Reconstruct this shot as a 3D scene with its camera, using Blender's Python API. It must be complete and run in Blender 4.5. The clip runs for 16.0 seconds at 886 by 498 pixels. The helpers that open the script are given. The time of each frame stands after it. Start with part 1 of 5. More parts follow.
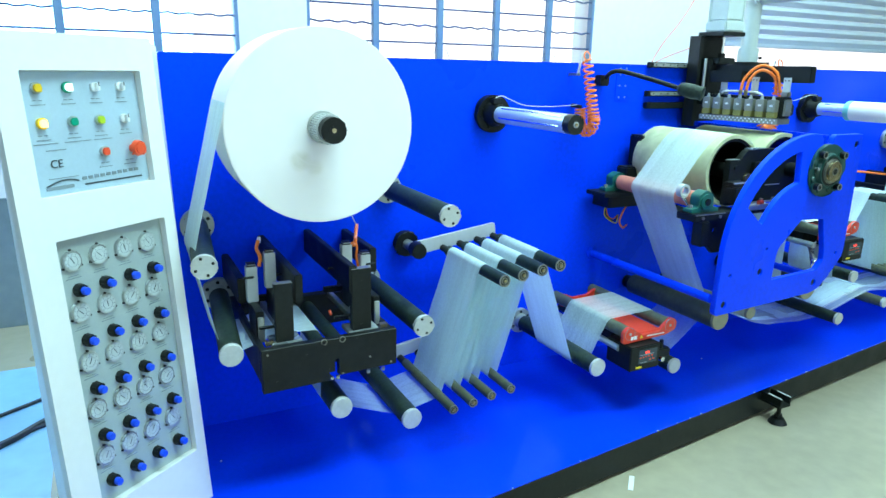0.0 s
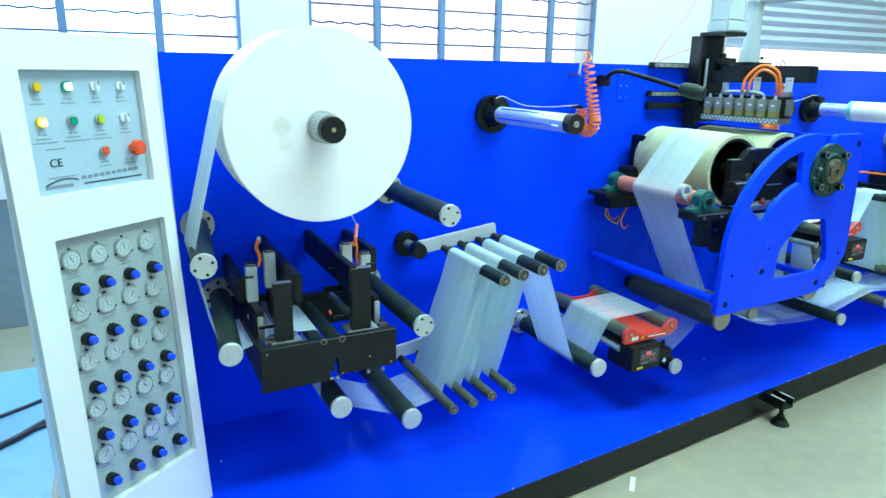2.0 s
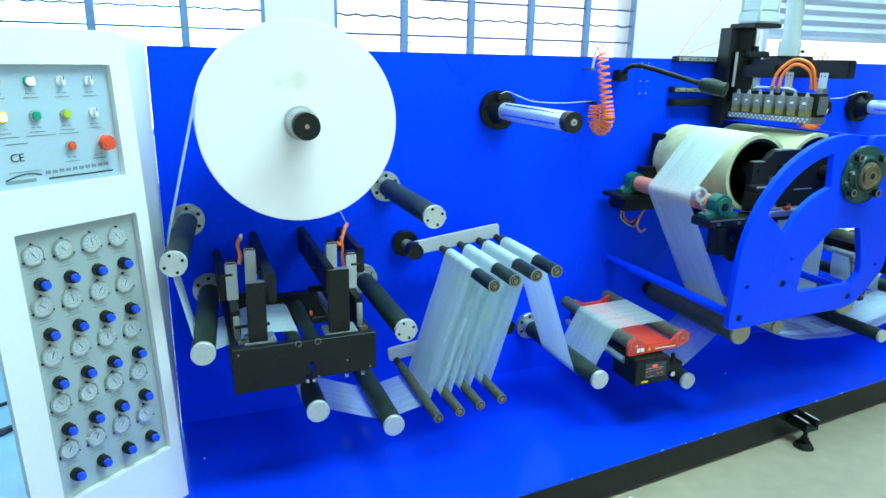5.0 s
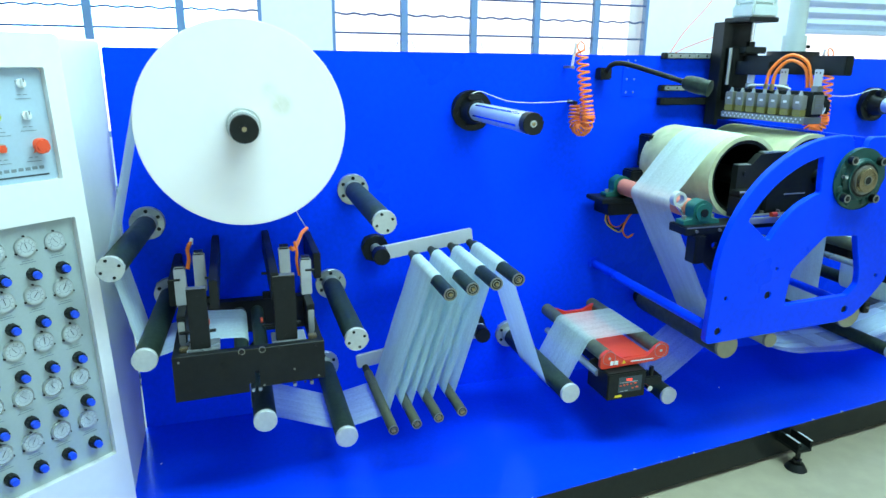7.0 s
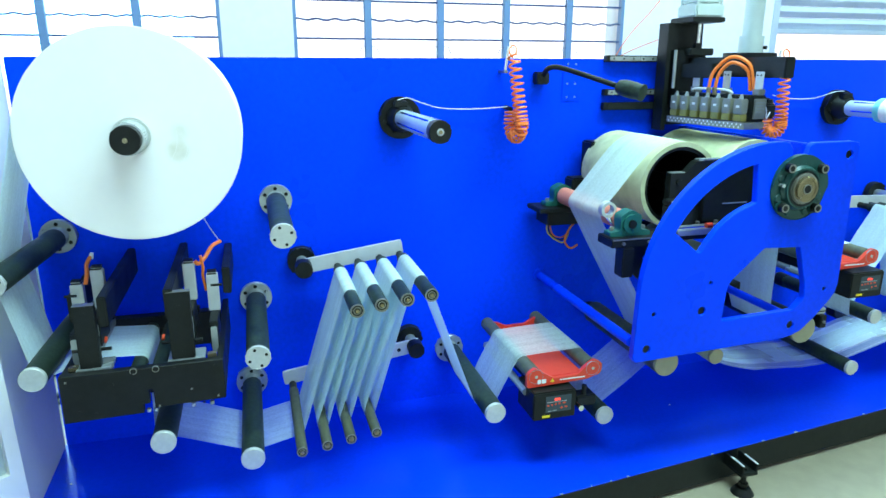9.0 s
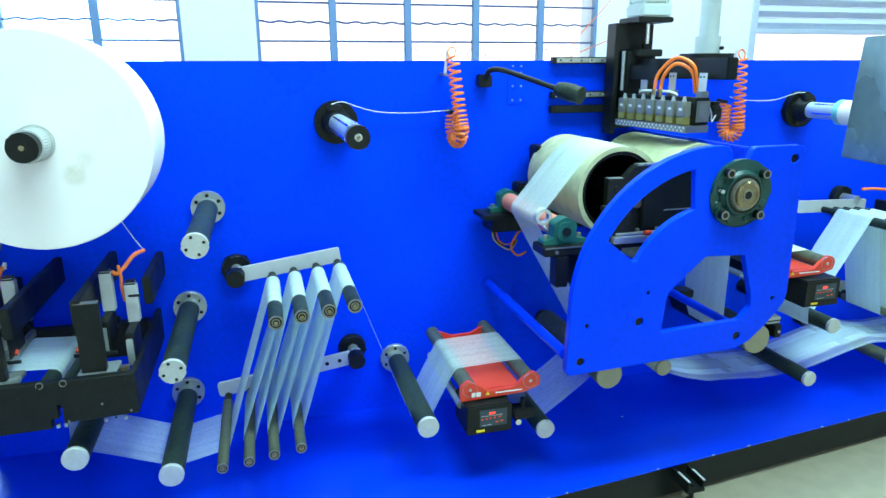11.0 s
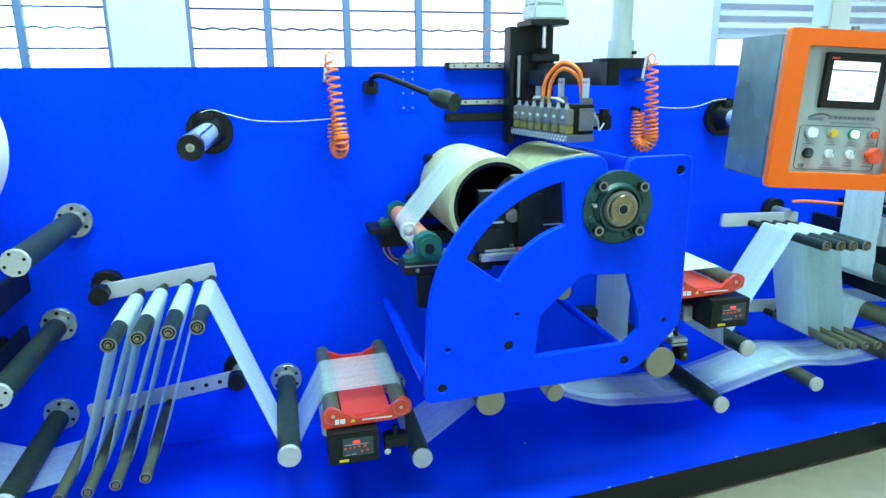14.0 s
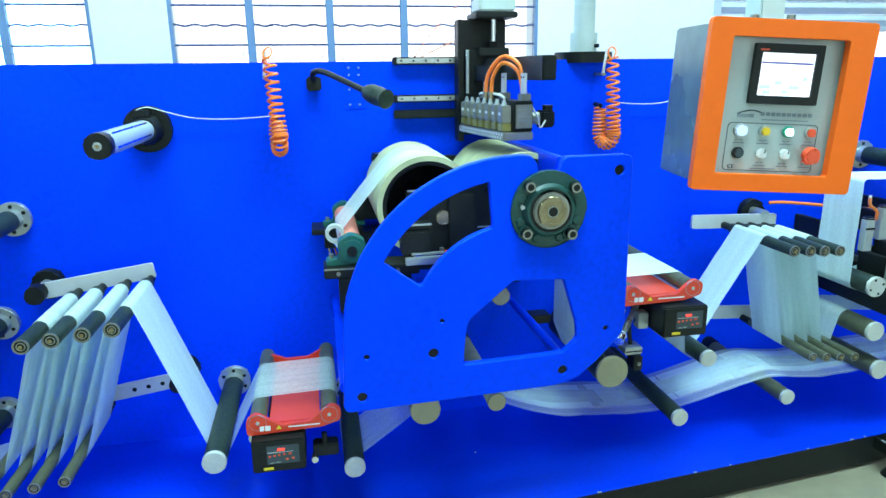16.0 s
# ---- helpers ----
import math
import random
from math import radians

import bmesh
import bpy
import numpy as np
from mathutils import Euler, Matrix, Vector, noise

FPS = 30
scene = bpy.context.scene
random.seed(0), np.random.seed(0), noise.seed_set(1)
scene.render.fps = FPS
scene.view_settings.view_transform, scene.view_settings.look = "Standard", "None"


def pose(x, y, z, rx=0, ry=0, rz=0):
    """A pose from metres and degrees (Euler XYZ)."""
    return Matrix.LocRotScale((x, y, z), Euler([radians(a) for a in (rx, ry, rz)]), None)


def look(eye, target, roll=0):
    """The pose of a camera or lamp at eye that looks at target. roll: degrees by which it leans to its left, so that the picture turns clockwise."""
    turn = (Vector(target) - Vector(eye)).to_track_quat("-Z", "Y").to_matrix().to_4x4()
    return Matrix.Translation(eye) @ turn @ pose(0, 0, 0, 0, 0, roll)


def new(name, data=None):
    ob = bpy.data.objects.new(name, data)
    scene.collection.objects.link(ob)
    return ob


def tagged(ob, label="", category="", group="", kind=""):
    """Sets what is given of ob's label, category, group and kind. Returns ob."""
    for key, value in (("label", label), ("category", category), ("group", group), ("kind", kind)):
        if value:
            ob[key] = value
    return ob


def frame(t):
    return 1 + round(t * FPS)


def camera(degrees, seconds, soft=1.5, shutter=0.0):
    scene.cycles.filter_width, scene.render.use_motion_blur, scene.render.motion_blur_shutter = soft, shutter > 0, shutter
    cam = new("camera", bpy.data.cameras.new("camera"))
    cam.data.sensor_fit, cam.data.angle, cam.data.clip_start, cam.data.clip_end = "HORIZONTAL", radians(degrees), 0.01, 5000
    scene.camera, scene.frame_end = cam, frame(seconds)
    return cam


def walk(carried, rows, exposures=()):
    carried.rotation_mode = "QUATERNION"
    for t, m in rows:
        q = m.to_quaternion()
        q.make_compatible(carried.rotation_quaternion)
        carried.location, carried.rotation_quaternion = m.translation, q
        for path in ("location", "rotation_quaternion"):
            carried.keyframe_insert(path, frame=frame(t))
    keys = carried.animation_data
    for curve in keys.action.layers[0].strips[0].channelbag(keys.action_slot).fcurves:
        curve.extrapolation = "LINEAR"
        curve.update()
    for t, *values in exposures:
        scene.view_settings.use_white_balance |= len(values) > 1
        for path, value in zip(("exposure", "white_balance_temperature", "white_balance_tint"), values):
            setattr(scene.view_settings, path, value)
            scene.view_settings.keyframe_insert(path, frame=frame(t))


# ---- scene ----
cam = camera(66.9, 16.0)
PATH = [
    (0, (-0.577, -2.383, 1.435), (0.295, -0.66, 0.914), 1.2),
    (0.5, (-0.576, -2.386, 1.426), (0.294, -0.661, 0.912), 1.1),
    (1, (-0.574, -2.387, 1.426), (0.294, -0.661, 0.912), 1.1),
    (1.5, (-0.573, -2.387, 1.428), (0.294, -0.66, 0.912), 1.1),
    (2, (-0.566, -2.388, 1.426), (0.297, -0.658, 0.912), 1.1),
    (2.5, (-0.542, -2.39, 1.428), (0.309, -0.655, 0.913), 1.1),
    (3, (-0.511, -2.392, 1.43), (0.322, -0.649, 0.912), 1.1),
    (3.5, (-0.47, -2.395, 1.431), (0.337, -0.641, 0.909), 1.1),
    (6, (-0.18, -2.4, 1.438), (0.449, -0.58, 0.898), 1.0),
    (6.5, (-0.104, -2.405, 1.438), (0.498, -0.576, 0.899), 0.8),
    (7, (-0.03, -2.407, 1.442), (0.549, -0.572, 0.899), 0.7),
    (7.5, (0.042, -2.406, 1.442), (0.609, -0.565, 0.905), 0.6),
    (8, (0.13, -2.405, 1.445), (0.682, -0.559, 0.91), 0.5),
    (8.5, (0.232, -2.409, 1.447), (0.767, -0.558, 0.914), 0.3),
    (11, (0.572, -2.402, 1.45), (1.072, -0.539, 0.923), -0.2),
    (11.5, (0.653, -2.401, 1.439), (1.154, -0.531, 0.938), -0.1),
    (12, (0.733, -2.396, 1.443), (1.228, -0.523, 0.946), -0.2),
    (12.5, (0.816, -2.393, 1.446), (1.302, -0.519, 0.948), -0.3),
    (13, (0.89, -2.391, 1.441), (1.371, -0.514, 0.946), -0.3),
    (13.5, (0.976, -2.385, 1.439), (1.447, -0.506, 0.941), -0.4),
    (14, (1.049, -2.385, 1.437), (1.503, -0.503, 0.935), -0.4),
    (14.5, (1.131, -2.379, 1.438), (1.563, -0.494, 0.928), -0.5),
    (15, (1.214, -2.377, 1.438), (1.619, -0.487, 0.923), -0.6),
    (15.5, (1.297, -2.371, 1.44), (1.669, -0.476, 0.922), -0.8),
    (16, (1.361, -2.368, 1.432), (1.715, -0.467, 0.92), -0.7),
]
walk(cam, [(t, look(eye, target, roll)) for t, eye, target, roll in PATH])

# ---- world, light, exposure ----
world = bpy.data.worlds.new("world")
scene.world = world
world.use_nodes = True
_wn = world.node_tree.nodes
_sky = _wn.new("ShaderNodeTexSky")
_sky.sky_type, _sky.sun_disc = "NISHITA", False
_sky.sun_elevation, _sky.sun_rotation = radians(50), radians(160)
world.node_tree.links.new(_sky.outputs[0], _wn["Background"].inputs[0])
_wn["Background"].inputs[1].default_value = 0.12
scene.view_settings.exposure = 0.0


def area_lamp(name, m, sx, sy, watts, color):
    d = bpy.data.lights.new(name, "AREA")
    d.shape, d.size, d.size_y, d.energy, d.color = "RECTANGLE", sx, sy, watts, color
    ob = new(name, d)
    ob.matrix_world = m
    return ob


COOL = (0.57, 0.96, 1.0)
# added lamps: overhead for the downward shadows, in front as fill; both openings unseen
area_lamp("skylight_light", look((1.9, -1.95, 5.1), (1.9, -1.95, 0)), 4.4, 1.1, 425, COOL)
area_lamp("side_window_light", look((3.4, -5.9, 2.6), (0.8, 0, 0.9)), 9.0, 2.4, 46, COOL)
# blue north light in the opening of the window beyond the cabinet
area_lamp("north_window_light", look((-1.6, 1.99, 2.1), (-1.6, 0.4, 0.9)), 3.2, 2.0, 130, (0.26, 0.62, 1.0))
# added lamp to brighten the back wall, at an unseen roof opening
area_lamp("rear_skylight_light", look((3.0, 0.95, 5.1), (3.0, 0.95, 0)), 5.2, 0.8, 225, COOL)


# ---- materials ----
def mat(name, color, rough=0.5, metal=0.0, var=0.06, scale=30.0, bump=0.0, coarse=2.5, emit=0.0, coat=0.0, spec=0.5, sheen=None):
    m = bpy.data.materials.new(name)
    m.use_nodes = True
    nt = m.node_tree
    b = nt.nodes["Principled BSDF"]
    b.inputs["Metallic"].default_value = metal
    b.inputs["Coat Weight"].default_value = coat
    b.inputs["Specular IOR Level"].default_value = spec
    if sheen:
        b.inputs["Specular Tint"].default_value = (*sheen, 1)
    tc = nt.nodes.new("ShaderNodeTexCoord")
    n1 = nt.nodes.new("ShaderNodeTexNoise")
    n1.inputs["Scale"].default_value, n1.inputs["Detail"].default_value = scale, 6
    n2 = nt.nodes.new("ShaderNodeTexNoise")
    n2.inputs["Scale"].default_value, n2.inputs["Detail"].default_value = coarse, 4
    for n in (n1, n2):
        nt.links.new(tc.outputs["Object"], n.inputs["Vector"])
    add = nt.nodes.new("ShaderNodeMath")
    add.operation = "ADD"
    nt.links.new(n1.outputs[0], add.inputs[0])
    nt.links.new(n2.outputs[0], add.inputs[1])
    rng = nt.nodes.new("ShaderNodeMapRange")
    rng.inputs[1].default_value, rng.inputs[2].default_value = 0.6, 1.4
    rng.inputs[3].default_value, rng.inputs[4].default_value = 1 - var, 1 + var
    nt.links.new(add.outputs[0], rng.inputs[0])
    mul = nt.nodes.new("ShaderNodeVectorMath")
    mul.operation = "SCALE"
    mul.inputs[0].default_value = color[:3]
    nt.links.new(rng.outputs[0], mul.inputs["Scale"])
    nt.links.new(mul.outputs[0], b.inputs["Base Color"])
    rr = nt.nodes.new("ShaderNodeMapRange")
    rr.inputs[1].default_value, rr.inputs[2].default_value = 0.3, 0.7
    rr.inputs[3].default_value, rr.inputs[4].default_value = max(0.03, rough - 0.08), min(1, rough + 0.08)
    nt.links.new(n2.outputs[0], rr.inputs[0])
    nt.links.new(rr.outputs[0], b.inputs["Roughness"])
    if bump:
        bp = nt.nodes.new("ShaderNodeBump")
        bp.inputs["Strength"].default_value, bp.inputs["Distance"].default_value = bump, 0.002
        nt.links.new(n1.outputs[0], bp.inputs["Height"])
        nt.links.new(bp.outputs[0], b.inputs["Normal"])
    if emit:
        b.inputs["Emission Color"].default_value = (*color[:3], 1)
        b.inputs["Emission Strength"].default_value = emit
    return m


def web_mat(name, see):
    """Thin non-woven cloth that lets part of the light and of the view through."""
    m = mat(name, (0.80, 0.95, 0.95), 0.8, 0, 0.035, 260, 0.35, 7)
    nt = m.node_tree
    out, b = nt.nodes["Material Output"], nt.nodes["Principled BSDF"]
    tl = nt.nodes.new("ShaderNodeBsdfTranslucent")
    tl.inputs[0].default_value = (0.78, 0.93, 0.92, 1)
    tr = nt.nodes.new("ShaderNodeBsdfTransparent")
    m1, m2 = nt.nodes.new("ShaderNodeMixShader"), nt.nodes.new("ShaderNodeMixShader")
    m1.inputs[0].default_value = 0.28
    nt.links.new(b.outputs[0], m1.inputs[1])
    nt.links.new(tl.outputs[0], m1.inputs[2])
    tc = nt.nodes.new("ShaderNodeTexCoord")
    mp = nt.nodes.new("ShaderNodeMapping")
    mp.inputs["Scale"].default_value = (3, 42, 3)
    nt.links.new(tc.outputs["Object"], mp.inputs["Vector"])
    n, fine_n = nt.nodes.new("ShaderNodeTexNoise"), nt.nodes.new("ShaderNodeTexNoise")
    # streaks that run with the web, and the fibre cloud
    n.inputs["Scale"].default_value, n.inputs["Detail"].default_value = 1.0, 4
    fine_n.inputs["Scale"].default_value, fine_n.inputs["Detail"].default_value = 130, 4
    nt.links.new(mp.outputs[0], n.inputs["Vector"])
    nt.links.new(tc.outputs["Object"], fine_n.inputs["Vector"])
    both = nt.nodes.new("ShaderNodeMath")
    both.operation = "ADD"
    nt.links.new(n.outputs[0], both.inputs[0])
    nt.links.new(fine_n.outputs[0], both.inputs[1])
    r = nt.nodes.new("ShaderNodeMapRange")
    r.inputs[1].default_value, r.inputs[2].default_value = 0.7, 1.3
    r.inputs[3].default_value, r.inputs[4].default_value = see - 0.08, see + 0.08
    nt.links.new(both.outputs[0], r.inputs[0])
    nt.links.new(r.outputs[0], m2.inputs[0])
    nt.links.new(m1.outputs[0], m2.inputs[1])
    nt.links.new(tr.outputs[0], m2.inputs[2])
    nt.links.new(m2.outputs[0], out.inputs["Surface"])
    return m


BLUE = mat("blue_paint", (0.001, 0.051, 0.95), 0.34, 0, 0.14, 60, 0.05, 1.9, spec=0.25, sheen=(0.06, 0.42, 1.0))
BLUE_D = mat("blue_deck_paint", (0.001, 0.046, 0.86), 0.17, 0, 0.10, 60, 0.12, 2.2, spec=0.8, sheen=(0.12, 0.55, 1.0))
WHITE = mat("cabinet_white_enamel", (0.77, 0.76, 0.73), 0.4, 0, 0.03, 40, 0.03)
# the button panel's bluish reflection is put into this base colour
PANEL_REFL = mat("aluminium_panel_blue_reflection", (0.43, 0.56, 0.66), 0.42, 0.2, 0.05, 120, 0.05)
PANELG = mat("grey_aluminium_panel", (0.40, 0.47, 0.46), 0.42, 0.2, 0.05, 120, 0.05)
WALLM = mat("white_plaster", (0.88, 0.84, 0.83), 0.9, 0, 0.03, 20, 0.15)
CONC = mat("sealed_concrete", (0.36, 0.31, 0.22), 0.34, 0, 0.14, 14, 0.08, 1.1)
BLACK = mat("black_oxide_steel", (0.008, 0.010, 0.009), 0.44, 0, 0.5, 55, 0.08, 9, spec=0.28)
RUBBER = mat("dark_rubber_sleeve", (0.022, 0.036, 0.026), 0.48, 0, 0.55, 70, 0.12, 14, spec=0.25)
OLIVE = mat("worn_olive_sleeve", (0.105, 0.112, 0.066), 0.45, 0.2, 0.35, 40, 0.1)
STEEL = mat("machined_steel", (0.46, 0.50, 0.49), 0.30, 0.65, 0.1, 80, 0.05)
CAPM = mat("turned_aluminium_cap", (0.56, 0.58, 0.55), 0.45, 0.2, 0.1, 90, 0.08)
GREYB = mat("light_grey_bar", (0.6, 0.62, 0.62), 0.42, 0.2, 0.06, 50, 0.03)
CHROME = mat("chromed_tube", (0.75, 0.78, 0.82), 0.16, 1.0, 0.05, 30)
CREAM = mat("cream_rubber_cover", (0.52, 0.54, 0.31), 0.6, 0, 0.28, 22, 0.15, 7)
TANC = mat("tan_disc", (0.33, 0.31, 0.19), 0.6, 0, 0.08, 40, 0.05)
BRASS = mat("oiled_bronze", (0.34, 0.28, 0.17), 0.28, 0.9, 0.2, 70, 0.05)
GREEN = mat("green_cast_iron_paint", (0.012, 0.11, 0.085), 0.38, 0, 0.15, 70, 0.15)
DGREEN = mat("dark_green_cast_iron_paint", (0.011, 0.065, 0.058), 0.36, 0, 0.2, 70, 0.15)
SALMON = mat("salmon_rubber_roll", (0.62, 0.2, 0.13), 0.6, 0, 0.1, 50, 0.05)
RED = mat("red_enamel", (0.72, 0.05, 0.02), 0.35, 0, 0.06, 60, 0.03, coat=0.2)
ORANGE = mat("orange_enamel", (1.0, 0.15, 0.008), 0.4, 0, 0.05, 60, 0.03, spec=0.25)
HOSE = mat("orange_hose", (1.0, 0.22, 0.03), 0.35, 0, 0.05, 40)
BOXG = mat("grey_steel_box", (0.19, 0.29, 0.31), 0.3, 0.5, 0.25, 20, 0.03)
PIPEG = mat("pale_grey_pipe", (0.55, 0.62, 0.6), 0.4, 0, 0.05, 30)
ZINC = mat("zinc_plated", (0.32, 0.32, 0.28), 0.35, 0.8, 0.15, 60, 0.05)
VALVE = mat("anodised_valve", (0.31, 0.31, 0.25), 0.35, 0.5, 0.1, 50)
BRASSY = mat("amber_valve_foot", (0.32, 0.28, 0.08), 0.4, 0.4, 0.1, 50)
INK = mat("dark_print", (0.04, 0.06, 0.07), 0.6, 0, 0.02)
PRINT = mat("faded_print", (0.2, 0.25, 0.28), 0.6, 0, 0.02)
BLUEK = mat("blue_knob_cap", (0.01, 0.08, 0.75), 0.35, 0, 0.03)
GLASSW = mat("gauge_face", (0.50, 0.56, 0.56), 0.3, 0, 0.02, coat=0.5)
ROLLM = mat("nonwoven_roll_face", (0.95, 0.90, 0.87), 0.85, 0, 0.02, 14, 0.1, 3)
def stain_roll(m, spots):
    """Faint greenish water marks soaked into the end of the roll: rows of x, z, radius."""
    nt = m.node_tree
    b = nt.nodes["Principled BSDF"]
    base = b.inputs["Base Color"].links[0].from_socket
    tc = nt.nodes.new("ShaderNodeTexCoord")
    nz = nt.nodes.new("ShaderNodeTexNoise")
    nz.inputs["Scale"].default_value, nz.inputs["Detail"].default_value = 32, 4
    nt.links.new(tc.outputs["Object"], nz.inputs["Vector"])
    for x, z, r, k in spots:
        flat = nt.nodes.new("ShaderNodeVectorMath")
        flat.operation = "MULTIPLY_ADD"
        flat.inputs[1].default_value, flat.inputs[2].default_value = (1, 0, 1), (-x, 0, -z)
        nt.links.new(tc.outputs["Object"], flat.inputs[0])
        ln = nt.nodes.new("ShaderNodeVectorMath")
        ln.operation = "LENGTH"
        nt.links.new(flat.outputs[0], ln.inputs[0])
        fall = nt.nodes.new("ShaderNodeMapRange")
        fall.interpolation_type = "SMOOTHSTEP"
        fall.inputs[1].default_value, fall.inputs[2].default_value = r * 0.3, r
        fall.inputs[3].default_value, fall.inputs[4].default_value = k, 0.0
        nt.links.new(ln.outputs["Value"], fall.inputs[0])
        mul = nt.nodes.new("ShaderNodeMath")
        mul.operation = "MULTIPLY"
        nt.links.new(fall.outputs[0], mul.inputs[0])
        nt.links.new(nz.outputs[0], mul.inputs[1])
        mix = nt.nodes.new("ShaderNodeMix")
        mix.data_type = "RGBA"
        nt.links.new(mul.outputs[0], mix.inputs[0])
        nt.links.new(base, mix.inputs[6])
        mix.inputs[7].default_value = (0.55, 0.50, 0.30, 1)
        base = mix.outputs[2]
    nt.links.new(base, b.inputs["Base Color"])
    return m


ROLLST = stain_roll(mat("stained_roll_face", (0.95, 0.90, 0.87), 0.85, 0, 0.02, 14, 0.1, 3), ((0.095, -0.074, 0.040, 0.75), (0.118, -0.030, 0.032, 0.4)))
YEL = mat("yellow_button", (0.8, 0.5, 0.02), 0.3, 0, 0.02)
YELLIT = mat("lit_yellow_lens", (1.0, 0.8, 0.25), 0.3, 0, 0.02, emit=1.6)
GRN = mat("green_button", (0.0, 0.3, 0.18), 0.3, 0, 0.02)
LIME = mat("lime_button", (0.45, 0.6, 0.03), 0.3, 0, 0.02)
WHLIT = mat("lit_white_lens", (0.85, 1.0, 0.95), 0.3, 0, 0.02, emit=1.2)
BLULIT = mat("lit_pale_blue_lens", (0.45, 0.62, 1.0), 0.3, 0, 0.02, emit=0.8)
WBUT = mat("white_button", (0.8, 0.82, 0.82), 0.35, 0, 0.02)
REDB = mat("red_button", (0.85, 0.09, 0.03), 0.35, 0, 0.02)
SCREEN = mat("lit_screen", (0.86, 0.92, 1.0), 0.2, 0, 0.02, emit=1.1)
NAVY = mat("screen_band", (0.12, 0.12, 0.4), 0.3, 0, 0.02, emit=0.3)
LED = mat("red_led", (1.0, 0.05, 0.03), 0.3, 0, 0.02, emit=1.6)
LABELY = mat("yellow_label", (0.8, 0.6, 0.03), 0.5, 0, 0.03)
LABELW = mat("white_label", (0.8, 0.8, 0.8), 0.5, 0, 0.03)
BARM = mat("window_bar_paint", (0.16, 0.27, 0.42), 0.45, 0, 0.06, 40)
RODM = mat("window_rod_paint", (0.08, 0.11, 0.22), 0.5, 0.2, 0.08, 40)
SLATM = mat("shutter_slat_paint", (0.64, 0.70, 0.76), 0.4, 0.2, 0.06, 30)
CABLE = mat("black_cable", (0.015, 0.016, 0.018), 0.5, 0, 0.1)
WIRE = mat("white_wire", (0.7, 0.72, 0.72), 0.5, 0, 0.03)
WEB = web_mat("nonwoven_web", 0.16)
FILM = mat("clear_wrapped_tube", (0.62, 0.72, 0.80), 0.18, 0.35, 0.08, 40, 0.05)
# bare paint chips on the deck edge, and the painted highlight on guide cheeks
CHIP_GLINT = mat("bare_edge_and_rim_highlight", (0.28, 0.31, 0.36), 0.5, 0.1, 0.2, 90)
WEBT = web_mat("thin_nonwoven_web", 0.58)
WEBP = web_mat("pressed_nonwoven_web", 0.36)
WEBG = web_mat("stretched_nonwoven_web", 0.52)
OUT = mat("bright_overcast", (0.97, 0.99, 1.0), 1.0, 0, 0.02, 1, 0, 0.3, emit=1.3)
SCUFF = mat("dusty_grey", (0.3, 0.32, 0.33), 0.7, 0, 0.1)
FLOORB = mat("pale_blue_floor_area", (0.22, 0.42, 0.62), 0.35, 0, 0.2, 9, 0.08, 1.6)
LOWWALL = mat("grey_blue_low_wall", (0.20, 0.25, 0.27), 0.6, 0, 0.12, 20, 0.05)

# ---- mesh helpers ----
ORIGIN = {}


def thing(name, at, label, category, group="", kind=""):
    ob = new(name)
    ob.empty_display_size = 0.05
    ob.location = at
    ORIGIN[ob.name] = Vector(at)
    return tagged(ob, label, category, group, kind)


def link_mesh(name, bm, material, smooth=True):
    me = bpy.data.meshes.new(name)
    if smooth:
        for f in bm.faces:
            f.smooth = True
        for e in bm.edges:
            if len(e.link_faces) == 2 and e.calc_face_angle(0) > 0.6:
                e.smooth = False
    bm.to_mesh(me)
    bm.free()
    me.materials.append(material)
    return me


def part(name, bm, material, parent, label=""):
    """One mesh, given in world metres, under a thing or a part of it."""
    o = ORIGIN[parent.name]
    bmesh.ops.translate(bm, verts=bm.verts, vec=-o)
    ob = new(name, link_mesh(name, bm, material))
    ob.parent = parent
    ORIGIN[ob.name] = o
    if label:
        tagged(ob, label)
    return ob


def solid(name, bm, material, label="", category="", kind="structure", group=""):
    ob = new(name, link_mesh(name, bm, material))
    return tagged(ob, label, category, group, kind)


def B():
    return bmesh.new()


def bevel_all(bm, width, seg=2):
    es = [e for e in bm.edges if len(e.link_faces) == 2 and e.calc_face_angle(0) > 0.5]
    bmesh.ops.bevel(bm, geom=es, offset=width, segments=seg, affect="EDGES", clamp_overlap=True)
    return bm


def box(x0, x1, y0, y1, z0, z1, bevel=0.0, bm=None, m=None):
    t = B()
    bmesh.ops.create_cube(t, size=1)
    for v in t.verts:
        v.co = Vector(((x0 + x1) / 2 + v.co.x * (x1 - x0), (y0 + y1) / 2 + v.co.y * (y1 - y0), (z0 + z1) / 2 + v.co.z * (z1 - z0)))
    if bevel:
        bevel_all(t, bevel)
    if m is not None:
        t.transform(m)
    return join(bm, t)


def join(bm, t):
    if bm is None:
        return t
    me = bpy.data.meshes.new("tmp")
    t.to_mesh(me)
    t.free()
    bm.from_mesh(me)
    bpy.data.meshes.remove(me)
    return bm


def rod(p0, p1, r0, r1=None, seg=24, bevel=0.0, bm=None, m=None):
    """A solid round bar from p0 to p1."""
    p0, p1 = Vector(p0), Vector(p1)
    d = p1 - p0
    t = B()
    bmesh.ops.create_cone(t, cap_ends=True, segments=seg, radius1=r0, radius2=r0 if r1 is None else r1, depth=d.length)
    t.transform(Matrix.Translation((p0 + p1) / 2) @ d.to_track_quat("Z", "Y").to_matrix().to_4x4())
    if bevel:
        bevel_all(t, bevel, 2)
    if m is not None:
        t.transform(m)
    return join(bm, t)


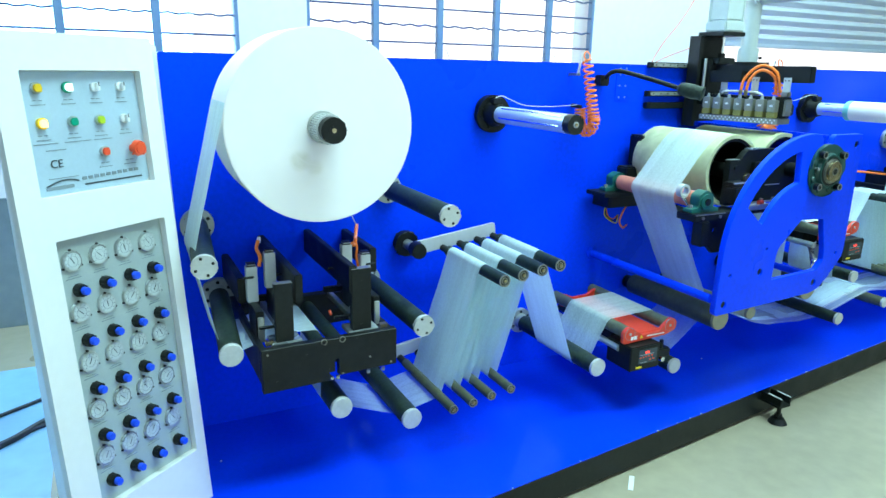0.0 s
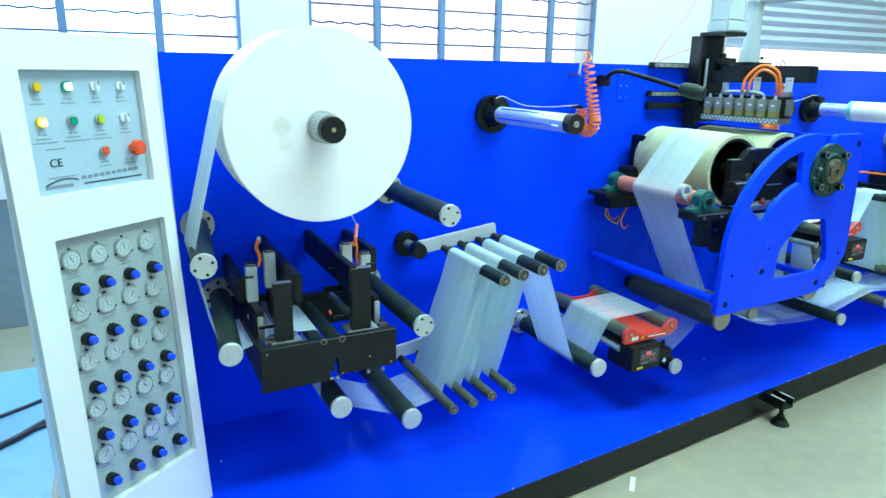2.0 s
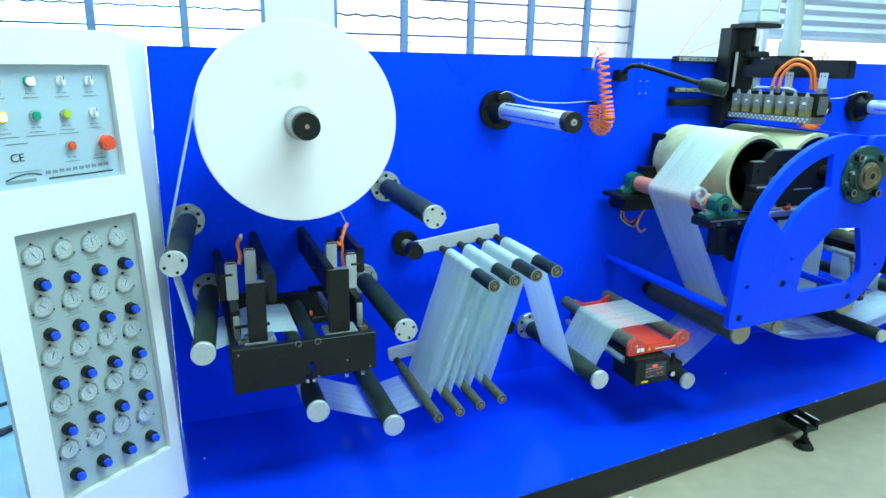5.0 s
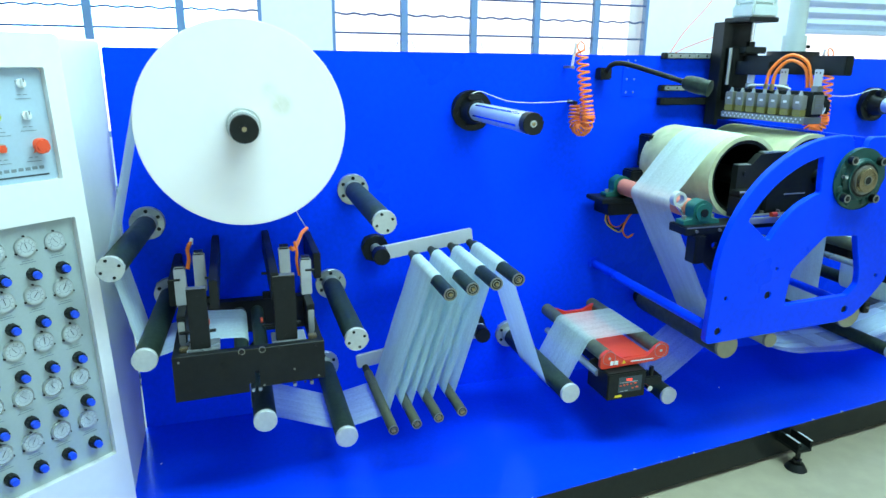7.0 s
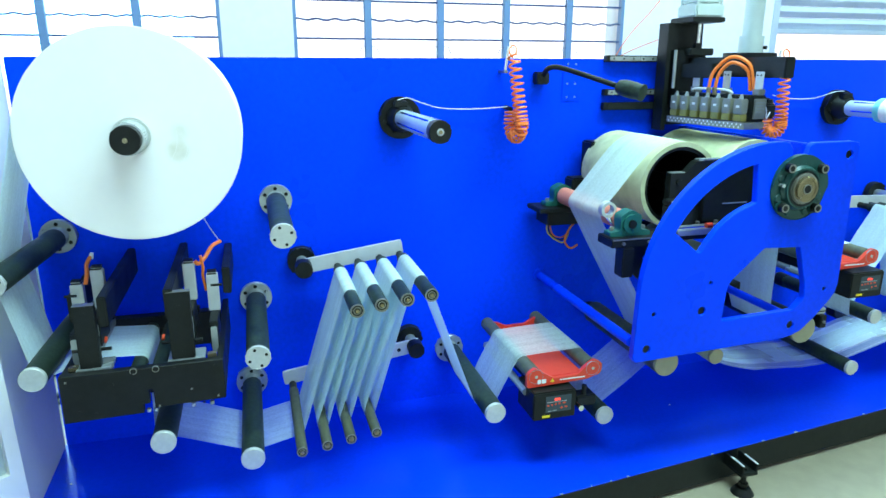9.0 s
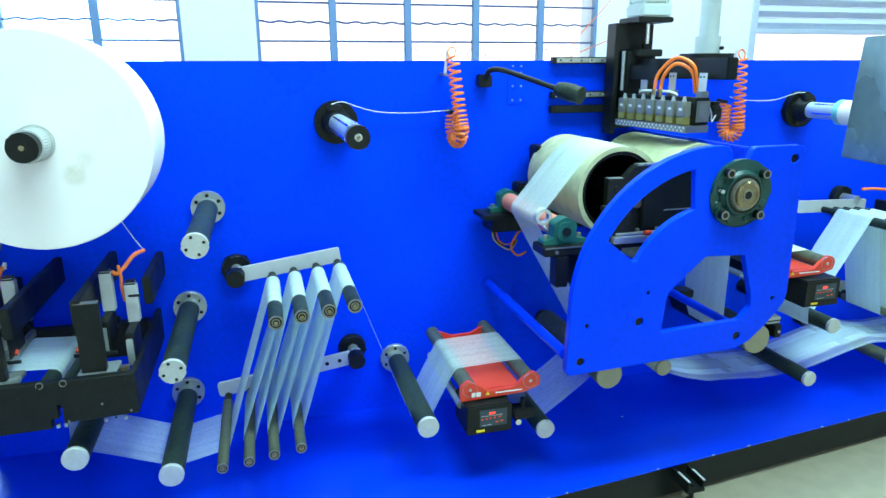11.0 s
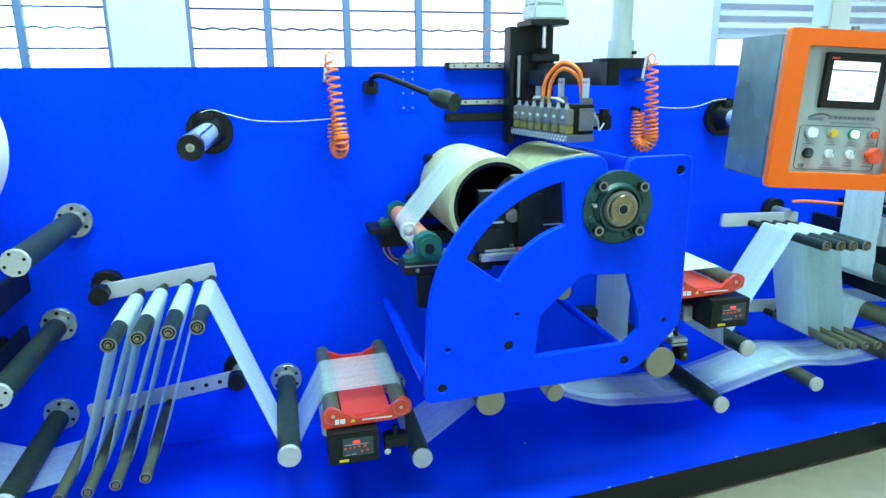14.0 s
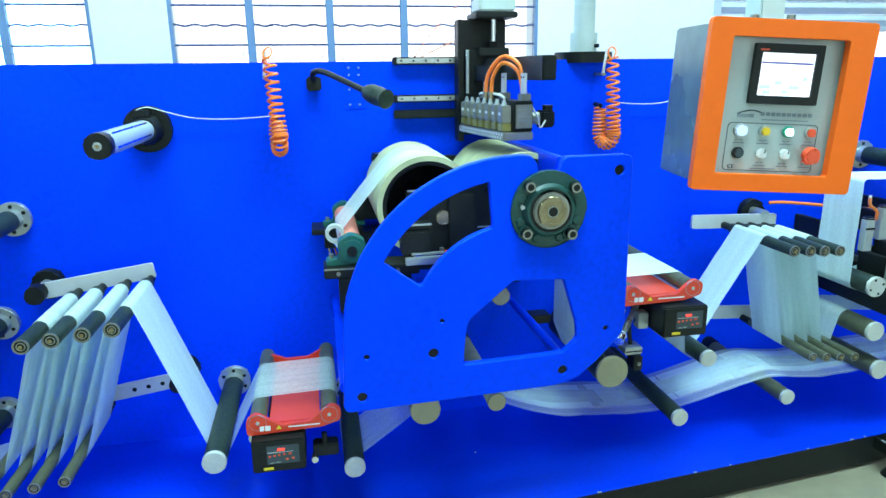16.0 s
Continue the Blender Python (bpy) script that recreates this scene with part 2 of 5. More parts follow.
def yrod(x, z, y0, y1, r, seg=28, bevel=0.0, bm=None):
    return rod((x, y0, z), (x, y1, z), r, None, seg, bevel, bm)


def end_disc(x, z, y0, y1, r, edge=0.002, seg=44):
    """A turned end cap: a short bar with a chamfered front."""
    bm = rod((x, y0, z), (x, y1 + edge, z), r, None, seg)
    return rod((x, y1 + edge, z), (x, y1, z), r, r - edge, seg, 0.0, bm)


def ring(x, z, y0, y1, ri, ro, seg=48, bm=None):
    """A tube along y with open bore."""
    t = B()
    loops = []
    for y, r in ((y0, ri), (y0, ro), (y1, ro), (y1, ri)):
        loops.append([t.verts.new((x + r * math.cos(2 * math.pi * i / seg), y, z + r * math.sin(2 * math.pi * i / seg))) for i in range(seg)])
    for a in range(4):
        A, C = loops[a], loops[(a + 1) % 4]
        for i in range(seg):
            t.faces.new((A[i], A[(i + 1) % seg], C[(i + 1) % seg], C[i]))
    bmesh.ops.recalc_face_normals(t, faces=t.faces)
    return join(bm, t)


def pipe(points, r, seg=10, bm=None, closed_ends=True):
    """A hose or wire along a line of points."""
    pts = [Vector(p) for p in points]
    t = B()
    prev, up = None, None
    for i, p in enumerate(pts):
        d = (pts[min(i + 1, len(pts) - 1)] - pts[max(i - 1, 0)]).normalized()
        if up is None:
            up = d.orthogonal().normalized()
        up = (up - d * up.dot(d)).normalized()
        side = d.cross(up)
        loop = [t.verts.new(p + r * (math.cos(2 * math.pi * k / seg) * up + math.sin(2 * math.pi * k / seg) * side)) for k in range(seg)]
        if prev:
            for k in range(seg):
                t.faces.new((prev[k], prev[(k + 1) % seg], loop[(k + 1) % seg], loop[k]))
        else:
            first = loop
        prev = loop
    if closed_ends:
        t.faces.new(first[::-1])
        t.faces.new(prev)
    bmesh.ops.recalc_face_normals(t, faces=t.faces)
    return join(bm, t)


def spline(ps, n=10):
    """Points along a smooth curve through ps."""
    ps = [Vector(p) for p in ps]
    out = []
    for i in range(len(ps) - 1):
        a, b, c, d = ps[max(i - 1, 0)], ps[i], ps[i + 1], ps[min(i + 2, len(ps) - 1)]
        for k in range(n):
            t = k / n
            out.append(0.5 * ((2 * b) + (c - a) * t + (2 * a - 5 * b + 4 * c - d) * t * t + (3 * b - a - 3 * c + d) * t ** 3))
    return out + [ps[-1]]


def plate(outline, y0, y1, holes=(), bevel=0.0, bm=None):
    """A flat plate in the x-z plane between y0 and y1, with openings cut through."""
    t = B()
    loops = [outline, *holes]
    es = []
    for lp in loops:
        vs = [t.verts.new((x, y0, z)) for x, z in lp]
        es += [t.edges.new((vs[i], vs[(i + 1) % len(vs)])) for i in range(len(vs))]
    bmesh.ops.triangle_fill(t, use_beauty=True, use_dissolve=False, edges=es, normal=(0, -1, 0))
    ext = bmesh.ops.extrude_face_region(t, geom=t.faces[:])
    bmesh.ops.translate(t, verts=[g for g in ext["geom"] if isinstance(g, bmesh.types.BMVert)], vec=(0, y1 - y0, 0))
    bmesh.ops.recalc_face_normals(t, faces=t.faces)
    if bevel:
        bevel_all(t, bevel, 1)
    return join(bm, t)


def disc_pts(x, z, r, n=16):
    return [(x + r * math.cos(2 * math.pi * i / n), z + r * math.sin(2 * math.pi * i / n)) for i in range(n)]


def round_rect(x0, x1, z0, z1, r, n=5):
    out = []
    for cx, cz, a0 in ((x1 - r, z1 - r, 0), (x0 + r, z1 - r, 90), (x0 + r, z0 + r, 180), (x1 - r, z0 + r, 270)):
        for i in range(n + 1):
            a = radians(a0 + 90 * i / n)
            out.append((cx + r * math.cos(a), cz + r * math.sin(a)))
    return out


def fillet(points, n=6):
    """Outline with rounded corners: rows of x, z, radius."""
    out, k = [], len(points)
    for i in range(k):
        x, z, r = points[i]
        p = Vector((x, z))
        a, b = Vector(points[i - 1][:2]) - p, Vector(points[(i + 1) % k][:2]) - p
        if r <= 0:
            out.append((x, z))
            continue
        ang = a.angle(b) / 2
        d = min(r / math.tan(ang), a.length * 0.48, b.length * 0.48)
        p0, p1 = p + a.normalized() * d, p + b.normalized() * d
        for j in range(n + 1):
            t = j / n
            q = (1 - t) ** 2 * p0 + 2 * t * (1 - t) * p + t * t * p1
            out.append((q.x, q.y))
    return out


def belt(circles):
    """The line of a web round rollers: rows of x, z, radius, side (+1: runs round with the roller on its left, -1: on its right)."""
    pts = []
    tang = []
    for (x0, z0, r0, s0), (x1, z1, r1, s1) in zip(circles[:-1], circles[1:]):
        c = Vector((x1 - x0, z1 - z0))
        L = c.length
        u = c / L
        v = Vector((-u.y, u.x))
        a0, a1 = -s0 * r0, -s1 * r1
        k = max(-1, min(1, (a0 - a1) / L))
        n = u * -0.0 + v
        h = math.sqrt(max(0, 1 - k * k))
        n = v * h + u * k
        tang.append((Vector((x0, z0)) + n * a0, Vector((x1, z1)) + n * a1))
    pts.append(tang[0][0])
    for i, (p, q) in enumerate(tang):
        pts.append(q)
        if i + 1 < len(tang):
            x, z, r, s = circles[i + 1]
            a0 = math.atan2(q.y - z, q.x - x)
            b = tang[i + 1][0]
            a1 = math.atan2(b.y - z, b.x - x)
            da = (a1 - a0) % (2 * math.pi) if s > 0 else -((a0 - a1) % (2 * math.pi))
            if abs(da) < 5.5:
                n = max(2, int(abs(da) / 0.1))
                for j in range(1, n):
                    a = a0 + da * j / n
                    pts.append(Vector((x + r * math.cos(a), z + r * math.sin(a))))
    return pts


def ribbon(line, y0, y1, wave=0.0, bm=None):
    """A web of cloth along a line in x-z, with slightly uneven edges."""
    t = B()
    prev = None
    fine = []
    for a, b in zip(line[:-1], line[1:]):
        n = max(1, int((b - a).length / 0.03))
        fine += [a.lerp(b, i / n) for i in range(n)]
    fine.append(line[-1])
    for i, p in enumerate(fine):
        w = wave * noise.noise(Vector((p.x * 9, p.y * 9, 0.3)))
        row = []
        for j in range(9):
            f = j / 8
            y = (y0 + w) * (1 - f) + (y1 + w) * f
            row.append(t.verts.new((p.x, y, p.y)))
        if prev:
            for j in range(8):
                t.faces.new((prev[j], prev[j + 1], row[j + 1], row[j]))
        prev = row
    return join(bm, t)


def bars(rows, place, h=0.004):
    """Plain bars that stand for writing which cannot be read: rows of u, v, length."""
    bm = B()
    for u, v, w in rows:
        join(bm, box(u, u + w, -0.0012, 0.0002, v - h / 2, v + h / 2))
    bm.transform(place)
    return bm


def text_mesh(body, size, place, thick=0.0008):
    cu = bpy.data.curves.new("writing", "FONT")
    cu.body, cu.size, cu.extrude, cu.align_x, cu.align_y = body, size, thick, "CENTER", "CENTER"
    ob = bpy.data.objects.new("writing", cu)
    me = ob.to_mesh()
    bm = B()
    bm.from_mesh(me)
    ob.to_mesh_clear()
    bpy.data.objects.remove(ob)
    bm.transform(place @ pose(0, 0, 0, 90, 0, 0))
    return bm

# ---- the hall ----
solid("floor", box(-14, 22, -8, 2.2, -0.1, 0.0), CONC, "sealed grey-green concrete factory floor", "floor")


def back_wall():
    top, bot, y0, y1 = 3.2, 1.0, 1.80, 2.04
    opens = [(-3.3, 0.185), (0.59, 2.75)]
    bm = B()
    xs = [-14, -3.3, 0.185, 0.59, 2.75, 3.95]
    for a, b in ((-14, -3.3), (0.185, 0.59), (2.75, 3.95), (8.2, 22)):
        join(bm, box(a, b, y0, y1, 0, 5.2))
    for a, b in opens:
        join(bm, box(a, b, y0, y1, 0, bot))
        join(bm, box(a, b, y0, y1, top, 5.2))
    join(bm, box(3.95, 8.2, y0, y1, 3.6, 5.2))
    solid("wall_north", bm, WALLM, "white plastered factory wall with grille windows and a shutter door", "wall")
    outside = solid("backdrop", box(-14, 22, 7.0, 7.05, -1, 9), OUT, "blown-out overcast daylight outside", "sky", "structure")


back_wall()
# unseen front wall; its long opening is added for the fill lamp
solid("wall_south", plate([(-14, 0), (22, 0), (22, 5.2), (-14, 5.2)], -6.2, -6.0, [[(-1.2, 1.2), (8, 1.2), (8, 4.0), (-1.2, 4.0)]]), WALLM, "unseen white plastered wall with an opening added for the fill lamp", "wall")
solid("wall_west", box(-14.2, -14, -6.2, 2.04, 0, 5.2), WALLM, "white plastered end wall", "wall")
solid("wall_east", box(22, 22.2, -6.2, 2.04, 0, 5.2), WALLM, "white plastered end wall", "wall")
# unseen ceiling; its two openings are added for the overhead lamps
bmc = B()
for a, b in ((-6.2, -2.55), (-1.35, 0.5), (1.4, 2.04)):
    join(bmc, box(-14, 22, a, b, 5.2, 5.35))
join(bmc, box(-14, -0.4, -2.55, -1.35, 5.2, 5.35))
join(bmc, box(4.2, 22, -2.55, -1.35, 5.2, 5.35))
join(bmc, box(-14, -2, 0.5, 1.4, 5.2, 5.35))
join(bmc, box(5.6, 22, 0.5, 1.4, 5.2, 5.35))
solid("ceiling", bmc, WALLM, "unseen white ceiling with two openings added for the lamps", "ceiling")


def grille_window(name, x0, x1, bar_xs):
    w = thing(name, ((x0 + x1) / 2, 1.82, 1.0), "white daylit window behind blue bars and wavy rods", "window", "grille windows", "structure")
    fr = B()
    for a, b, c, d in ((x0, x0 + 0.02, 1.0, 3.2), (x1 - 0.02, x1, 1.0, 3.2), (x0, x1, 1.0, 1.03), (x0, x1, 3.17, 3.2)):
        join(fr, box(a, b, 1.80, 1.85, c, d, 0.003))
    part("window_frame", fr, BARM, w)
    for bx in bar_xs:
        part("bar", box(bx - 0.022, bx + 0.022, 1.79, 1.83, 1.02, 3.18, 0.004), BARM, w)
    z, k = 1.593, 1
    while z < 3.1:
        if k % 2 == 0:
            pts = [(x0 + (x1 - x0) * i / 120, 1.815, z + 0.005 * math.sin((x1 - x0) * i / 120 * 2 * math.pi / 0.11)) for i in range(121)]
            part("wavy_rod", pipe(pts, 0.0062, 6), RODM, w, "wavy steel rod")
        else:
            part("straight_rod", pipe([(x0, 1.815, z), (x1, 1.815, z)], 0.0062, 6), RODM, w)
        z += 0.108
        k += 1
    part("glass", box(x0, x1, 1.93, 1.936, 1.0, 3.2), PANE, w).visible_shadow = False
    for bx in bar_xs:
        for s in (-1, 1):
            part("wire_tie", pipe(spline([(bx + s * 0.02, 1.785, 1.55), (bx + s * 0.045, 1.78, 1.548), (bx + s * 0.05, 1.78, 1.53), (bx + s * 0.07, 1.79, 1.50)], 4), 0.0025, 5), RODM, w)


PANE = bpy.data.materials.new("window_glass")
PANE.use_nodes = True
_p = PANE.node_tree.nodes["Principled BSDF"]
_p.inputs["Transmission Weight"].default_value, _p.inputs["Roughness"].default_value, _p.inputs["IOR"].default_value = 1.0, 0.02, 1.02
_p.inputs["Base Color"].default_value = (0.97, 0.99, 1, 1)
grille_window("window_1", 0.59, 2.75, [1.031, 1.484, 1.918, 2.352])
grille_window("window_2", -3.3, 0.185, [-2.95, -2.5, -2.05, -1.6, -1.17, -0.725, -0.255])


def shutter():
    s = thing("roller_shutter", (6.0, 1.9, 1.7), "pale grey-blue ribbed roller shutter door, half raised", "shutter door", "", "structure")
    z = 1.70
    while z < 3.6:
        prof = [(1.90, z), (1.885, z + 0.015), (1.875, z + 0.04), (1.885, z + 0.065), (1.90, z + 0.078)]
        bm = B()
        vs = [[bm.verts.new((x, y, zz)) for y, zz in prof] + [bm.verts.new((x, 1.91, zz)) for zz in (z + 0.078, z)] for x in (3.95, 8.2)]
        n = len(vs[0])
        for i in range(n):
            bm.faces.new((vs[0][i], vs[0][(i + 1) % n], vs[1][(i + 1) % n], vs[1][i]))
        part("slat", bm, SLATM, s)
        z += 0.08
    part("bottom_rail", box(3.95, 8.2, 1.87, 1.92, 1.665, 1.698, 0.004), SLATM, s)
    for x in (3.93, 8.18):
        part("guide_channel", box(x, x + 0.05, 1.79, 1.80, 0, 3.6, 0.002), SLATM, s)


shutter()


# ---- the machine's frame ----
DECK = 0.132


def deck_front(x):
    return -0.86 + 0.108 * x


def machine_frame():
    f = thing("machine_frame", (2.0, -0.3, 0.0), "bright blue painted steel machine frame with upright plate and deck", "machine")
    bp = part("back_plate", box(-0.40, 6.0, 0.0, 0.03, DECK - 0.03, 1.468, 0.003), BLUE, f)
    bm = B()
    lo, hi = [], []
    for x in (-0.75, 6.0):
        for y in (deck_front(x), 0.0):
            lo.append(bm.verts.new((x, y, DECK - 0.005)))
            hi.append(bm.verts.new((x, y, DECK)))
    for q in ((hi[0], hi[2], hi[3], hi[1]), (lo[0], lo[1], lo[3], lo[2]), (lo[0], lo[2], hi[2], hi[0]), (lo[1], hi[1], hi[3], lo[3]), (lo[0], hi[0], hi[1], lo[1]), (lo[2], lo[3], hi[3], hi[2])):
        bm.faces.new(q)
    part("deck", bm, BLUE_D, f)
    bm = B()
    for (xa, xb) in ((-0.75, 6.0),):
        vs = []
        for x in (xa, xb):
            for y, z in ((deck_front(x) + 0.003, 0.018), (deck_front(x) + 0.003, DECK - 0.006), (deck_front(x) + 0.09, DECK - 0.006), (deck_front(x) + 0.09, 0.018)):
                vs.append(bm.verts.new((x, y, z)))
        for i in range(4):
            bm.faces.new((vs[i], vs[(i + 1) % 4], vs[4 + (i + 1) % 4], vs[4 + i]))
        bm.faces.new(vs[:4])
        bm.faces.new(vs[4:][::-1])
    part("base_beam", bm, BLACK, f, "black steel base beam")
    # bare spots where the paint has come off the edge
    rnd = random.Random(11)
    bm = B()
    x = -0.6
    while x < 4.2:
        w = rnd.uniform(0.003, 0.014)
        y = deck_front(x)
        join(bm, box(x, x + w, y - 0.0008, y + rnd.uniform(0.001, 0.003), DECK - 0.003, DECK + 0.0005))
        x += w + rnd.uniform(0.05, 0.4)
    tagged(part("bare_edge_chips", bm, CHIP_GLINT, f), "pale bare chips along the deck edge", kind="stuff")
    part("rear_beam", box(-0.4, 6.0, -0.1, 0.0, 0.05, DECK - 0.013), BLACK, f)
    for x in (0.35, 1.882, 3.34):
        y = deck_front(x) - 0.040
        lf = part("levelling_foot", rod((x, y - 0.03, 0.02), (x, y - 0.03, 0.10), 0.009, seg=14), BLACK, f, "black levelling foot")
        part("foot_pad", rod((x, y - 0.03, 0.0), (x, y - 0.03, 0.022), 0.040, 0.024, 28, 0.003), BLACK, lf)
        part("foot_nut", rod((x, y - 0.03, 0.028), (x, y - 0.03, 0.04), 0.017, seg=6), BLACK, lf)
        bk = box(x - 0.035, x + 0.035, y - 0.055, y + 0.042, 0.078, 0.092, 0.003)
        for s in (-0.028, 0.028):
            join(bk, box(x + s - 0.004, x + s + 0.004, y - 0.055, y + 0.042, 0.088, 0.122, 0.002))
        part("foot_bracket", bk, BLACK, lf)
        for s in (-0.028, 0.028):
            part("worn_edge", box(x + s - 0.004, x + s + 0.004, y - 0.0555, y + 0.01, 0.1222, 0.1236), CAPM, lf)
    # bolt groups on the plate
    pad = part("screw_pad", box(1.466, 1.535, -0.003, 0.001, 1.312, 1.458), BLUE, bp)
    for z in (1.448, 1.424, 1.376, 1.326):
        for gx in (1.484, 1.517):
            part("plate_screw", yrod(gx, z, -0.0028, -0.006, 0.0042, 8, 0.001), BARM, pad)
    for x, y in ((1.85, -0.32), (-0.33, -0.26)):
        part("paint_chip", rod((x, y, DECK + 0.0002), (x, y, DECK + 0.0012), 0.0035, 0.0028, 7), LABELW, f, "small white paint chip")


machine_frame()


# ---- rollers on the plate ----
def idler(x, z, y1, r=0.034, flanged_end=False, material=RUBBER, hub=True, fr=0.056, capm=None, lean=(0, 0), name="idler_roller", label="dark rubber-covered guide roller with a pale end cap"):
    t = thing(name, (x, 0, z), label, "roller", "guide rollers on the plate")
    if hub:
        f = part("flange", yrod(x, z, -0.001, -0.018, fr, 36, 0.0025), STEEL, t, "bright steel mounting flange")
        for k in range(6):
            a = radians(60 * k + 30)
            part("bolt_hole", yrod(x + fr * 0.75 * math.cos(a), z + fr * 0.75 * math.sin(a), -0.0175, -0.0195, 0.0065, 10), BLACK, f)
        part("hub", rod((x, -0.017, z), (x, -0.055, z), 0.034, 0.029, 28, 0.002), STEEL, t)
    else:
        part("hub", yrod(x, z, -0.001, -0.05, 0.03, 24, 0.002), BLACK, t)
    part("sleeve", yrod(x, z, -0.05, y1 + 0.012, r, 36, 0.001), material, t)
    if flanged_end:
        cap = part("end_cap", yrod(x, z, y1 + 0.012, y1, r + 0.0015, 36, 0.002), CAPM, t, "pale bolted end cap")
        for k in range(4):
            a = radians(90 * k + 20)
            part("cap_screw", yrod(x + 0.025 * math.cos(a), z + 0.026 * math.sin(a), y1 + 0.001, y1 - 0.001, 0.0045, 10), BLACK, cap)
    else:
        part("end_cap", end_disc(x, z, y1 + 0.012, y1, r + 0.001), capm or CAPM, t, "tan end disc" if capm else "pale turned end cap")
    # the axle sits a little out of square with the plate
    if lean != (0, 0):
        for ob in t.children_recursive:
            for v in ob.data.vertices:
                f = 1 - v.co.y / y1
                v.co.x += lean[0] * f
                v.co.z += lean[1] * f
    return t


R1, R2, R3, R4, R5, R6 = (-0.365, 0.892), (-0.308, 0.616), (0.379, 0.984), (0.287, 0.631), (0.008, 0.398), (0.250, 0.303)
R7, R8, R9, R10, R11 = (1.018, 0.346), (1.420, 0.277), (2.496, 0.310), (2.926, 0.318), (2.597, 0.502)
idler(*R1, -0.512, flanged_end=True, lean=(0.045, 0.008))
idler(*R2, -0.508, lean=(0.041, 0.031))
idler(*R3, -0.545, flanged_end=True)
idler(*R4, -0.555, flanged_end=True)
idler(*R5, -0.55, hub=False)
idler(*R6, -0.55)
idler(*R7, -0.56)
idler(*R8, -0.56, r=0.031, fr=0.045)
idler(*R9, -0.54, r=0.028, hub=False)
idler(*R10, -0.50, r=0.026, hub=False, material=OLIVE)
idler(*R11, -0.515, r=0.028, hub=False)
idler(3.215, 0.702, -0.50, flanged_end=True)
idler(3.24, 0.536, -0.50, hub=False, material=OLIVE)
idler(3.285, 0.388, -0.50, hub=False, material=OLIVE)
idler(1.637, 0.451, -0.572, r=0.045, hub=False, material=OLIVE, capm=TANC, label='olive-sleeved roller with a tan end disc below the press')
idler(1.868, 0.433, -0.535, r=0.028, hub=False, material=CREAM, capm=TANC, label='cream-covered roller below the press frame')
idler(2.257, 0.488, -0.515, r=0.053, hub=False, material=BLACK, capm=TANC, label='black roller with a tan end disc')
idler(1.87, 0.789, -0.558, r=0.027, hub=False, material=CREAM, capm=TANC, label='cream-covered roller behind the press frame')


# ---- the big roll ----
ROLL_R, ROLL_X, ROLL_Z, W0, W1 = 0.2848, 0.004, 1.259, -0.19, -0.438


def big_roll(name, x, z, r, y0, y1, label, cloth=ROLLM):
    t = thing(name, (x, 0, z), label, "roll", "non-woven rolls")
    bm = ring(x, z, y0, y1, 0.047, r, 128)
    bevel_all(bm, 0.003, 2)
    part("wound_cloth", bm, cloth, t)
    for k in range(7):
        rr = r * (0.3 + 0.1 * k)
        part("winding_ridge", ring(x, z, y1 - 0.00015, y1 + 0.001, rr, rr + 0.0008, 96), ROLLM, t)
    part("core", ring(x, z, y0 + 0.004, y1 - 0.006, 0.037, 0.047, 48), CAPM, t, "grey cardboard core")
    return t


roll = big_roll("material_roll", ROLL_X, ROLL_Z, ROLL_R, W0, W1, "large white roll of non-woven cloth on a steel shaft", ROLLST)


def roll_shaft():
    t = thing("unwind_shaft", (ROLL_X, 0, ROLL_Z), "steel unwind shaft with a knurled collar and black end", "shaft", "unwind shafts")
    x, z = ROLL_X, ROLL_Z
    part("flange", yrod(x, z, -0.001, -0.04, 0.065, 36, 0.004), BLACK, t)
    part("shaft", yrod(x, z, -0.04, -0.50, 0.032, 32), STEEL, t)
    c = ring(x, z, -0.43, -0.512, 0.033, 0.0425, 44)
    part("collar", c, GREYB, t, "pale knurled collar")
    for k in range(36):
        a = 2 * math.pi * k / 36
        part("knurl", rod((x + 0.0427 * math.cos(a), -0.445, z + 0.0427 * math.sin(a)), (x + 0.0427 * math.cos(a), -0.505, z + 0.0427 * math.sin(a)), 0.0012, seg=5), STEEL, t)
    part("end_boss", yrod(x, z, -0.50, -0.543, 0.0375, 36, 0.002), BLACK, t)
    part("bore", yrod(x, z, -0.542, -0.5445, 0.0125, 24), BLACK, t)
    part("bore_plug", yrod(x, z, -0.544, -0.5455, 0.0075, 6), BRASS, t)


roll_shaft()


